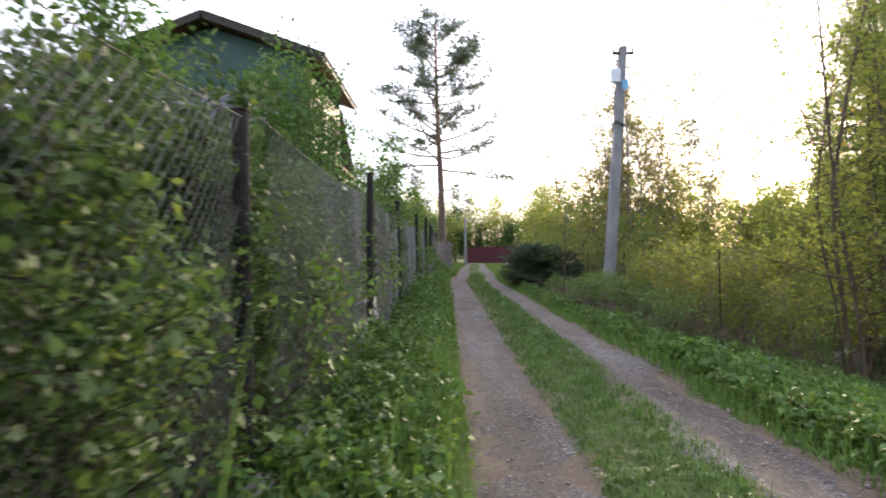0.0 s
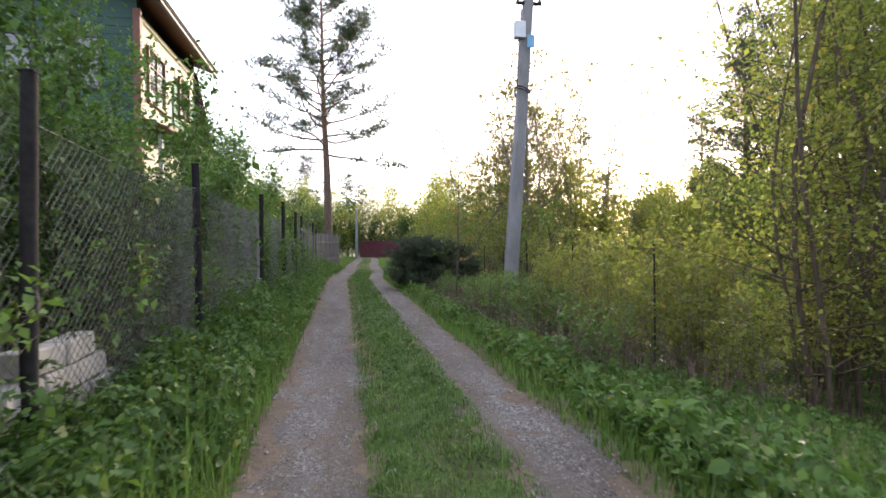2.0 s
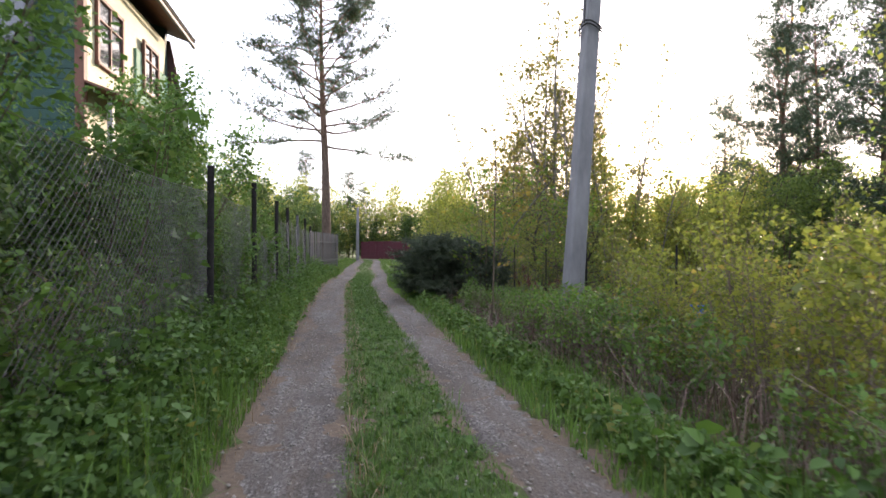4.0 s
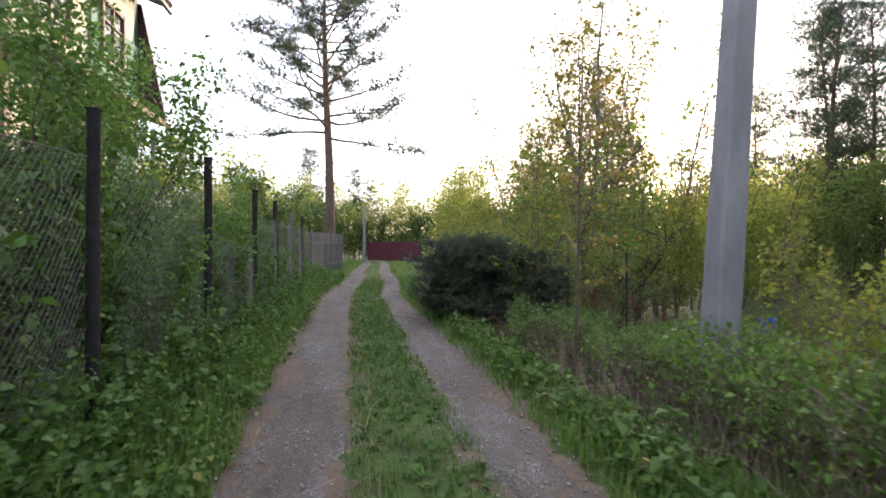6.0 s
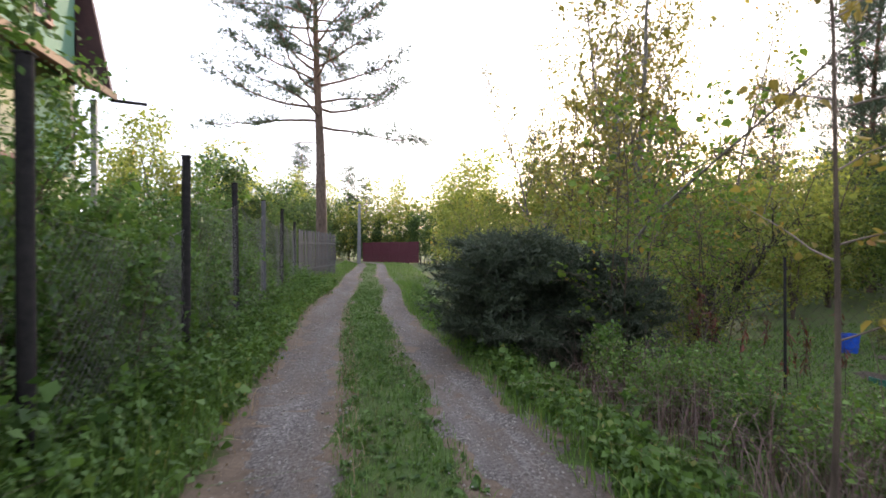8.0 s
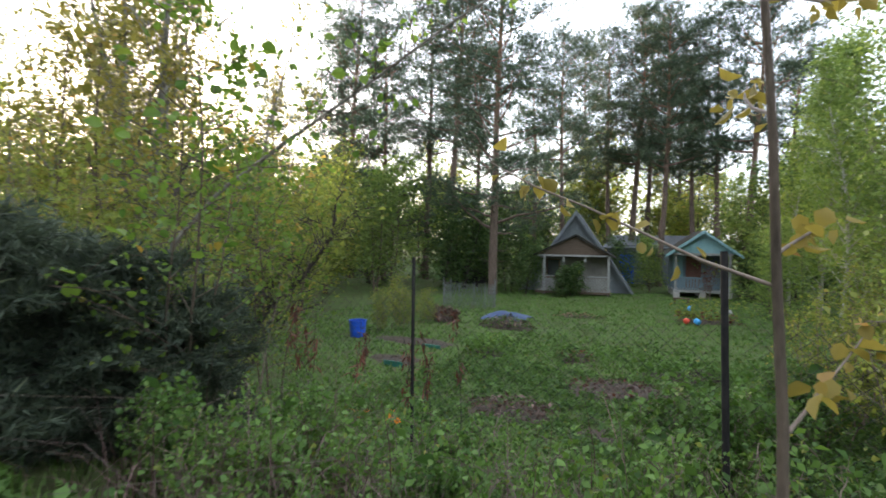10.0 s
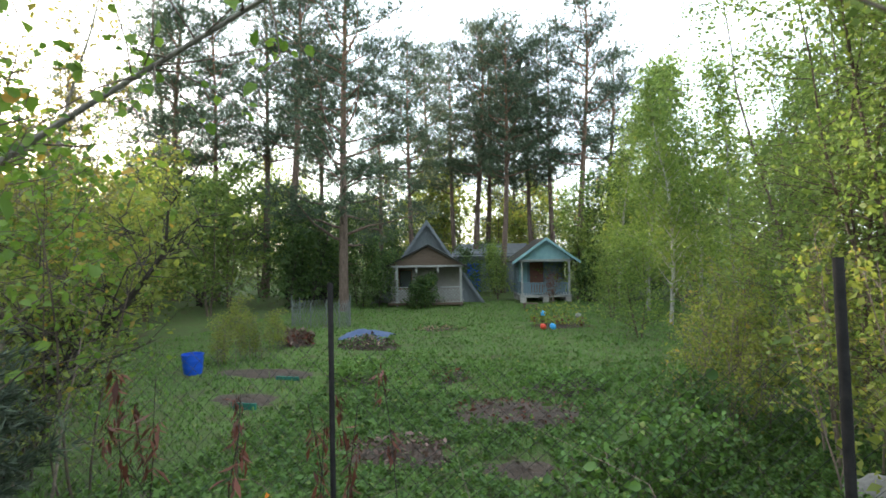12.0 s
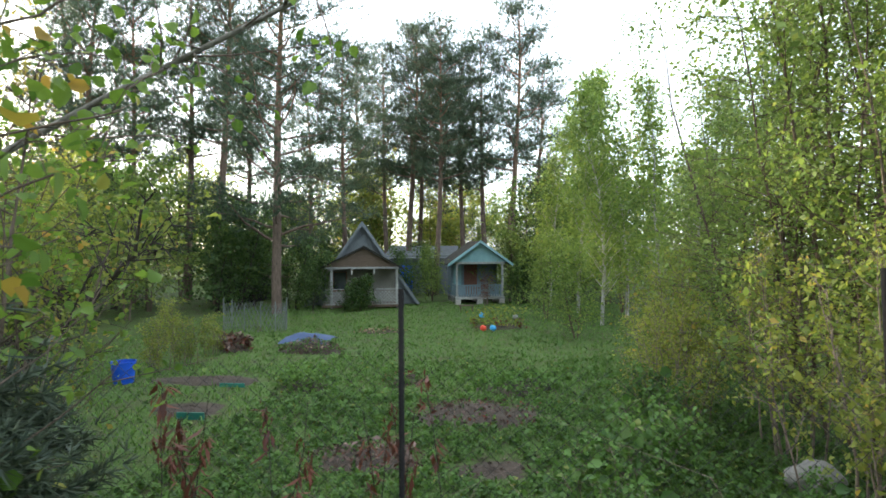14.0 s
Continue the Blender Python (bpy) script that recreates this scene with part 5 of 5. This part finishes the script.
part("porch_roof", boxes((W2 + 0.30, LEN / 2 + 0.1, 4.24, 0.82, LEN + 0.3, 0.05, 0, 20, 0)), "brown", house, "brown boarded eaves over the side porch")
part("fascia", boxes((W2 + 0.69, LEN / 2 + 0.1, 4.12, 0.03, LEN + 0.3, 0.13)), "fascia", house, "worn tan fascia board")
part("spout", tube([(W2 + 0.60, LEN + 0.2, 4.05), (W2 + 1.2, LEN + 0.3, 4.02)], 0.032, 8).mesh("spout", "darkpost"), "darkpost", house, "dark gutter spout sticking out from the eaves")
for yy_ in (0.3, 2.6, 4.9):
    part("porch_post", boxes((W2 + 0.40, yy_, 1.95, 0.1, 0.1, 4.1)), "white", house)
part("wall_panel", boxes((W2 + 0.03, LEN - 0.75, 3.3, 0.05, 1.3, 1.5)), "palegreen", house, "pale green boarded panel")
part("wall_panel", boxes((W2 + 0.03, LEN - 1.1, 5.1, 0.05, 2.3, 1.6)), "palegreen", house, "pale green boarded panel")
window(house, W2 + 0.01, 1.25, 5.55, 1.25, 1.35, "x")
window(house, W2 + 0.06, 3.55, 5.6, 1.0, 1.2, "x")
window(house, W2 + 0.01, 2.4, 2.0, 1.4, 1.3, "x")
for wx in (-1.2, 0.2, 1.6):
    win = part("window", boxes((wx, -0.03, 5.6, 1.15, 0.03, 1.15)), "glass", house)
    part("window_frame", boxes((wx - 0.6, -0.06, 5.6, 0.09, 0.05, 1.3), (wx + 0.6, -0.06, 5.6, 0.09, 0.05, 1.3), (wx, -0.06, 6.2, 1.2, 0.05, 0.09), (wx, -0.06, 5.0, 1.25, 0.06, 0.09), (wx, -0.055, 5.6, 0.06, 0.04, 1.2)), "timberpost", win)

# block plinth inside the fence
plinth = thing("block_wall", -0.90, 6.70, float(height(-0.90, 6.70)) - 0.03, "low broken wall of pale concrete blocks inside the fence", "wall")
bricks = bpy.data.meshes.new("block")
bm = boxes((0, 0, 0, 0.16, 0.38, 0.145), bevel=0.012)
bm.to_mesh(bricks)
bm.free()
bricks.materials.append(M["block"])
for row, (n, off) in enumerate(((4, 0), (4, 0.18), (3, 0.42), (2, 0.66))):
    for k in range(n):
        ob = under(new("block", bricks), plinth)
        ob.matrix_basis = pose(0.06 + rp.uniform(-0.01, 0.01), -0.75 + off + 0.395 * k, 0.07 + row * 0.155, rp.uniform(-2, 2), 0, rp.uniform(-3, 3))
kerb = thing("kerb", -0.72, 7.0, float(height(-0.72, 7.0)), "low concrete kerb under the wire fence", "kerb")
for k in range(7):
    part("kerb_stone", boxes((0.01 * (k % 3), -4.0 + 1.02 * k, 0.03, 0.12, 0.99, 0.2, 0, rp.uniform(-3, 3), 0), bevel=0.015), "block", kerb)

# ---- the garden ----


def ground_z(x, y):
    return float(height(x, y))


cabin = thing("cabin", 31.3, 23.6, ground_z(31.3, 23.6), "grey A-frame summer cabin with a gabled wooden porch", "cabin")
cabin.matrix_world = cabin.matrix_world @ pose(0, 0, 0, 0, 0, 13)
CZ = 4.3
part("wall", slab([(0, 2.95, 0), (0, -2.95, 0), (0, 0, CZ - 0.08)], 0.14, (1, 0, 0)), "greyboard", cabin)
for sgn in (1, -1):
    part("roof", slab([(-0.35, sgn * 3.1, -0.1), (-0.35, sgn * 3.0, -0.1), (-0.35, -0.02 * sgn, CZ), (-0.35, 0, CZ + 0.14)], 6.2, (1, 0, 0)), "slate", cabin)
    part("bargeboard", slab([(-0.40, sgn * 3.14, -0.1), (-0.40, sgn * 2.98, -0.1), (-0.40, -0.04 * sgn, CZ - 0.04), (-0.40, 0, CZ + 0.18)], 0.04, (1, 0, 0)), "greyboard", cabin)
porch = part("porch", slab([(-1.9, 1.95, 2.05), (-1.9, -1.85, 2.05), (-1.9, -0.1, 3.0)], 0.06, (1, 0, 0)), "tanboard", cabin, "tan boarded porch gable")
for sgn, y_e in ((1, 2.2), (-1, -2.1)):
    part("porch_roof", slab([(-2.15, -0.1, 3.06), (-2.15, -0.1, 3.14), (-2.15, y_e, 1.98), (-2.15, y_e, 1.90)], 2.15, (1, 0, 0)), "roof", cabin)
for y_p in (1.5, -1.75):
    part("porch_post", boxes((-1.9, y_p, 1.03, 0.11, 0.11, 2.06)), "white", cabin)
part("porch_beam", boxes((-1.9, 0.05, 2.02, 0.1, 3.8, 0.10)), "white", cabin)
for y_p in (0.5, -0.6):
    part("porch_brace", boxes((-1.9, y_p, 1.84, 0.07, 0.09, 0.3)), "white", cabin)
part("porch_wall", boxes((-0.5, 0.05, 1.0, 0.1, 3.6, 2.0)), "wallboard", cabin)
part("porch_floor", boxes((-1.1, 0.05, 0.12, 1.9, 3.8, 0.12)), "tanboard", cabin)
window(cabin, -0.57, 1.15, 1.28, 0.62, 0.95, "x")
part("door", boxes((-0.57, -0.15, 1.05, 0.06, 0.8, 1.85)), "wallboard", cabin)
for y_c, w_ in ((1.35, 0.95), (-1.2, 1.0)):
    part("lattice", boxes(*[(-1.9, y_c + dy, 0.55, 0.02, 0.035, 0.85, s * 45, 0, 0) for s in (1, -1) for dy in np.arange(-w_ / 2 + 0.1, w_ / 2, 0.17)], (-1.9, y_c, 0.95, 0.05, w_, 0.06), (-1.9, y_c, 0.2, 0.05, w_, 0.06), bevel=0), "white", cabin)

pav = thing("garden_pavilion", 32.2, 17.35, ground_z(32.2, 17.35), "pale teal wooden pavilion with open porch on blocks", "pavilion")
pav.matrix_world = pav.matrix_world @ pose(0, 0, -0.12, 0, 0, 12)
part("floor", boxes((1.4, 0.0, 0.44, 3.2, 2.75, 0.12)), "white", pav)
for bx in (0.0, 1.4, 2.8):
    for by in (-1.2, 0.0, 1.2):
        part("block", boxes((bx, by, 0.16, 0.35, 0.3, 0.42)), "block", pav)
for by in (1.25, -1.25):
    part("porch_post", boxes((-0.05, by, 1.4, 0.1, 0.1, 1.85)), "white", pav)
part("porch_beam", boxes((-0.05, 0, 2.33, 0.12, 2.75, 0.12)), "white", pav)
part("gable", slab([(-0.05, 1.5, 2.36), (-0.05, -1.5, 2.36), (-0.05, 0, 3.42)], 0.06, (1, 0, 0)), "teal", pav)
for sgn in (1, -1):
    part("roof", slab([(-0.4, 0, 3.46), (-0.4, 0, 3.54), (-0.4, sgn * 1.75, 2.30), (-0.4, sgn * 1.75, 2.22)], 4.0, (1, 0, 0)), "roof", pav)
    part("bargeboard", slab([(-0.43, 0, 3.40), (-0.43, 0, 3.55), (-0.43, sgn * 1.78, 2.29), (-0.43, sgn * 1.78, 2.14)], 0.03, (1, 0, 0)), "teal", pav)
part("wall", boxes((1.5, 0, 1.4, 0.1, 2.6, 1.85)), "tealboard", pav)
part("wall", boxes((2.3, 1.3, 1.4, 1.5, 0.1, 1.85)), "tealboard", pav)
part("railing", boxes((-0.05, 0, 1.12, 0.07, 2.45, 0.07), *[(-0.05, -1.15 + 0.14 * k, 0.82, 0.03, 0.09, 0.6) for k in range(17)]), "tealboard", pav)
part("railing", boxes((0.7, 1.27, 1.12, 1.5, 0.07, 0.07), *[(0.05 + 0.14 * k, 1.27, 0.82, 0.09, 0.03, 0.6) for k in range(11)]), "tealboard", pav)
part("curtain", boxes((1.42, 1.0, 1.6, 0.03, 0.45, 1.2)), "teal", pav, "bright blue-green panel")
part("door", boxes((1.42, 0.25, 1.35, 0.05, 0.75, 1.7)), "brown", pav)

shed = thing("shed", 41, 21.6, ground_z(41, 21.6), "grey shed roof seen between the cabins", "shed")
part("wall", boxes((0, 0, 1.3, 3, 4.5, 2.6)), "greyboard", shed)
part("roof", boxes((-0.1, 0, 2.8, 3.6, 5.0, 0.12, 0, -14, 0)), "slate", shed)
part("door", boxes((-1.53, 0.9, 1.0, 0.06, 0.9, 1.95)), "barrel", shed, "bright blue door")
hut = thing("shed", 33.5, 31.4, ground_z(33.5, 31.4), "dark hut with a white sheet roof among the trees", "shed")
part("wall", boxes((0, 0, 1.05, 2.2, 2.6, 2.1)), "darkpost", hut)
part("roof", boxes((-0.1, 0, 2.2, 2.6, 2.0, 0.09, 0, 6, 0)), "white", hut)

cab_bush = broadleaf("garden_bush", "round dark green bush before the cabin porch", "bush", 28.7, 23.2, 1.75, 6, 0.02, 0.05, 110, 0.42, 0.4, 5, 12, 0.085, "shrub", "bark", 121, 0.12, 0.4)
broadleaf("garden_shrub", "small bare-stemmed shrub before the pavilion", "shrub", 31.3, 17.0, 1.9, 5, 0.02, 0.2, 40, 0.3, 0.9, 4, 4, 0.06, "russet", "twig", 122, 0.1, 0.4)

barrel = thing("barrel", 13.9, 24.75, ground_z(13.9, 24.75) - 0.02, "bright blue plastic barrel standing in the garden", "barrel")
barrel.matrix_world = barrel.matrix_world @ Matrix.Scale(0.76, 4)
bm = bmesh.new()
prof = ((0.0, 0.255), (0.03, 0.265), (0.20, 0.285), (0.22, 0.295), (0.25, 0.288), (0.42, 0.305), (0.44, 0.315), (0.47, 0.308), (0.60, 0.32), (0.63, 0.325))
rings = [[bm.verts.new((r * math.cos(a), r * math.sin(a), z)) for a in np.arange(24) * math.pi / 12] for z, r in prof]
for a, b in zip(rings, rings[1:]):
    for i in range(24):
        bm.faces.new((a[i], a[(i + 1) % 24], b[(i + 1) % 24], b[i])).smooth = True
bm.faces.new(rings[0][::-1])
part("body", bm, "barrel", barrel)
part("rim", tube([(0.325 * math.cos(a), 0.325 * math.sin(a), 0.63) for a in np.linspace(0, 2 * math.pi, 25)], 0.014, 6).mesh("rim", "barrel"), "barrel", barrel)
part("lid", tube([(0, 0, 0.585), (0, 0, 0.605)], 0.31, 24).mesh("lid", "barrel"), "barrel", barrel)


def mound(name, label, category, x, y, rx, ry, tall, mat, seed, extra=None, turn=0.0):
    """A low uneven heap of earth, with what lies on it."""
    rng = np.random.default_rng(seed)
    t = thing(name, x, y, ground_z(x, y), label, category)
    k, m = 10, 30
    rr, aa = np.meshgrid(np.linspace(0, 1, k), np.arange(m) * 2 * np.pi / m, indexing="ij")
    wob = 1 + 0.12 * np.sin(3 * aa + seed) + 0.07 * np.sin(7 * aa + 2 * seed)
    X, Y = rx * rr * wob * np.cos(aa), ry * rr * wob * np.sin(aa)
    Z = tall * (1 - rr ** 2.2) * (0.8 + 0.35 * np.sin(5 * X + seed) * np.sin(6 * Y)) + rng.uniform(-0.015, 0.02, X.shape) - 0.03 * rr + height(X + x, Y + y) - ground_z(x, y)
    i, j = np.meshgrid(np.arange(k - 1), np.arange(m), indexing="ij")
    j2 = (j + 1) % m
    f = np.stack([i * m + j, (i + 1) * m + j, (i + 1) * m + j2, i * m + j2], -1).reshape(-1, 4)
    part("soil", mesh("soil", np.stack([X, Y, Z], -1).reshape(-1, 3), f, mat, True), mat, t)
    for mat2, n, size, lift in (extra or ()):
        a, r = rng.uniform(0, 2 * np.pi, n), np.sqrt(rng.random(n))
        px, py = rx * r * np.cos(a), ry * r * np.sin(a)
        pz = tall * (1 - r ** 2.2) + 0.01 + rng.random(n) * lift + height(px + x, py + y) - ground_z(x, y)
        v, f = leaf_arrays(rng, np.stack([px, py, pz], 1), size, 0.5, 0.5)
        part("leaves", mesh("leaves", v, f, mat2), mat2, t)
    return t


mound("flower_bed", "dug bed covered with brown withered leaves", "flower bed", 12.1, 17.0, 0.9, 1.25, 0.10, "soil", 1, (("russet", 160, 0.06, 0.05), ("deadcane", 420, 0.06, 0.05), ("weed", 120, 0.06, 0.07)))
mound("flower_bed", "round dug bed with dry stalks and leaves", "flower bed", 9.9, 18.4, 0.55, 0.85, 0.10, "soil", 2, (("deadcane", 380, 0.07, 0.12), ("russet", 50, 0.06, 0.05), ("weed", 90, 0.06, 0.08)))
mound("flower_bed", "bare dark soil bed in the grass", "flower bed", 9.75, 16.75, 0.40, 0.62, 0.06, "soil", 3, (("deadcane", 60, 0.06, 0.02),))
mound("flower_bed", "green mound of low leafy plants", "flower bed", 14.0, 16.2, 0.7, 0.85, 0.16, "soil", 4, (("weed", 900, 0.08, 0.16),))
mound("flower_bed", "mound of plants over bare soil", "flower bed", 14.4, 18.7, 0.55, 0.5, 0.15, "soil", 5, (("weed", 260, 0.08, 0.14), ("russet", 80, 0.07, 0.1)))
mound("flower_bed", "clump of bright leafy perennials", "flower bed", 14.0, 20.7, 0.7, 0.6, 0.12, "soil", 6, (("brightweed", 620, 0.10, 0.35),))
mound("grass_clump", "rust-brown clump of dead garden grass", "plant", 18.0, 24.2, 0.5, 0.5, 0.2, "soil", 7, (("russet", 130, 0.12, 0.26), ("deadcane", 260, 0.13, 0.30)))
mound("compost_heap", "heap of leaves and weeds below a tarpaulin", "heap", 17.9, 21.9, 0.5, 0.95, 0.26, "soil", 8, (("deadcane", 240, 0.09, 0.1), ("weed", 300, 0.09, 0.12), ("dry", 60, 0.08, 0.08)))
mound("flower_bed", "dark planted bed in the mown lawn", "flower bed", 21.6, 20.6, 0.5, 1.0, 0.06, "soil", 12, (("weed", 200, 0.10, 0.1), ("dry", 160, 0.1, 0.05)))
bed = mound("raised_bed", "long dark soil bed with green plastic edging", "raised bed", 14.2, 22.9, 0.55, 1.35, 0.12, "soil", 9)
part("edging", boxes((-0.58, -0.75, 0.05, 0.03, 0.55, 0.13)), "bedsheet", bed, "green plastic edging")
bed = mound("raised_bed", "short dark soil bed with green plastic edging", "raised bed", 12.1, 22.2, 0.5, 0.75, 0.10, "soil", 10)
part("edging", boxes((-0.50, -0.3, 0.05, 0.03, 0.5, 0.13)), "bedsheet", bed, "green plastic edging")


def tarpaulin(x, y):
    rng = np.random.default_rng(6)
    X, Y = np.meshgrid(np.linspace(-0.55, 0.55, 16), np.linspace(-0.75, 0.75, 22), indexing="ij")
    Z = 0.30 * np.exp(-(X / 0.5) ** 2 - (Y / 0.9) ** 4) + 0.03 * np.sin(9 * X + 3 * Y) * np.sin(7 * Y) + rng.uniform(0, 0.018, X.shape) + 0.03
    i, j = np.meshgrid(np.arange(15), np.arange(21), indexing="ij")
    a = i * 22 + j
    v = np.stack([X + x + 0.05 * np.sin(6 * Y), Y + y, Z + ground_z(x, y)], -1).reshape(-1, 3)
    ob = new("tarpaulin", mesh("tarpaulin", v, np.stack([a, a + 22, a + 23, a + 1], -1).reshape(-1, 4), "tarp", True))
    tagged(ob, "crumpled blue-grey tarpaulin over a garden heap", "tarpaulin")


tarpaulin(18.9, 22.3)
cage = thing("net_enclosure", 22.0, 25.4, ground_z(22, 25.4), "low pale wire netting round garden plants", "netting")
for a in range(6):
    part("stake", tube([(0.5 * math.cos(a), 1.2 * math.sin(a), -0.1), (0.5 * math.cos(a), 1.2 * math.sin(a), 1.0 + 0.1 * (a % 3))], 0.02, 6).mesh("stake", "net"), "net", cage)
w = Wood()
for k in range(46):
    a = k * 2 * math.pi / 46
    for s in (1, -1):
        w.limb([(0.5 * math.cos(a), 1.2 * math.sin(a), 0), (0.5 * math.cos(a + s * 0.35), 1.2 * math.sin(a + s * 0.35), 0.95 + 0.08 * math.sin(3 * a))], 0.007, 0.007, 3)
part("netting", w.mesh("netting", "net"), "net", cage)

for x, y, z, mat, lab in ((22.0, 17.02, 0.03, "toyred", "red plastic windmill on a stick in the bed"), (21.9, 16.68, 0.05, "toyblue", "blue plastic ball on a stick in the bed"), (24.0, 17.1, 0.25, "toyblue", "pale blue plastic ornament on a stick"), (24.0, 15.8, 0.2, "white", "white plastic ornament on a stick")):
    t = thing("garden_ornament", x, y, ground_z(x, y), lab, "ornament")
    part("stick", tube([(0, 0, -0.05), (0, 0, z)], 0.012, 6).mesh("stick", "twig"), "twig", t)
    bm = bmesh.new()
    bmesh.ops.create_icosphere(bm, subdivisions=2, radius=0.11)
    for v in bm.verts:
        v.co *= 1 + 0.12 * math.sin(6 * math.atan2(v.co.y, v.co.x))
        v.co.z += z + 0.1
    part("head", bm, mat, t)
mound("flower_bed", "tall yellow-green flowers round the ornaments", "flower bed", 23.0, 16.5, 0.8, 1.1, 0.1, "soil", 11, (("young", 420, 0.11, 0.75), ("russet", 120, 0.1, 0.3)))
bench = thing("garden_bench", 28.5, 17.9, ground_z(28.5, 17.9), "low brown wooden bench on the lawn", "bench")
part("seat", boxes((0, 0, 0.28, 0.28, 0.7, 0.05)), "tanboard", bench)
for yb in (-0.28, 0.28):
    part("leg", boxes((0, yb, 0.12, 0.22, 0.06, 0.28)), "tanboard", bench)

# pale boulder at the garden fence
bm = bmesh.new()
bmesh.ops.create_icosphere(bm, subdivisions=4, radius=1)
for v in bm.verts:
    n = noise.noise(v.co * 1.4) * 0.28 + noise.noise(v.co * 4) * 0.06
    v.co = v.co * (1 + n)
    v.co.x, v.co.y, v.co.z = v.co.x * 0.24, v.co.y * 0.30, max(v.co.z, -0.5) * 0.25
me = bpy.data.meshes.new("boulder")
bm.to_mesh(me)
bm.free()
me.polygons.foreach_set("use_smooth", np.ones(len(me.polygons), bool))
me.materials.append(M["boulder"])
ob = tagged(new("boulder", me), "pale grey boulder in the weeds by the thicket", "boulder")
ob.matrix_world = pose(9.5, 12.92, ground_z(9.5, 12.92) + 0.10)


def withered_stalks(x, y, seed, n=3):
    """Dead stalks from last year, hung with tassels of rust-red leaves."""
    rng = np.random.default_rng(seed)
    t = thing("withered_stalks", x, y, ground_z(x, y) - 0.04, "dead stalks with hanging rust-red leaves", "plant", "withered stalks")
    at = []
    for k in range(n):
        w = Wood()
        line = bent(rng, (rng.normal() * 0.10, rng.normal() * 0.10, 0), (rng.normal() * 0.12, rng.normal() * 0.12, 1), rng.uniform(1.12, 1.36), 6, 0.06, -0.05)
        w.limb(line, 0.0042, 0.002, 5)
        part("stalk", w.mesh("stalk", "darkbark"), "darkbark", t)
        for f in rng.choice([0.72, 0.86, 1.0], 2, replace=False):
            q = along(line, np.full(17, f))
            at.append(q + rng.normal(size=q.shape) * (0.016, 0.016, 0.045) - (0, 0, 0.04))
    v, f = leaf_arrays(rng, np.concatenate(at), 0.062, 0.0, 0.22, 3.5)
    part("leaves", mesh("leaves", v, f, "russet"), "russet", t)


for k, (px, d) in enumerate(((195, 2.5), (232, 2.5), (335, 2.6), (372, 2.5), (525, 2.6), (562, 2.55), (640, 2.7))):
    withered_stalks(*by_bearing(px, d), 130 + k, 1 if k % 2 else 2)
for k, (x, y) in enumerate(((6.6, 18.4), (6.3, 18.6))):
    rng = np.random.default_rng(140 + k)
    t = thing("orange_lily", x, y, ground_z(x, y), "orange garden flower among the weeds", "flower", "orange flowers")
    part("stem", tube([(0, 0, -0.05), (0.02, 0, 0.3)], 0.006, 5).mesh("stem", "twig"), "twig", t)
    v, f = leaf_arrays(rng, np.repeat([(0.02, 0.0, 0.3)], 9, 0), 0.09, 0.6, 0.6, -0.3)
    part("petals", mesh("petals", v, f, "orange"), "orange", t)
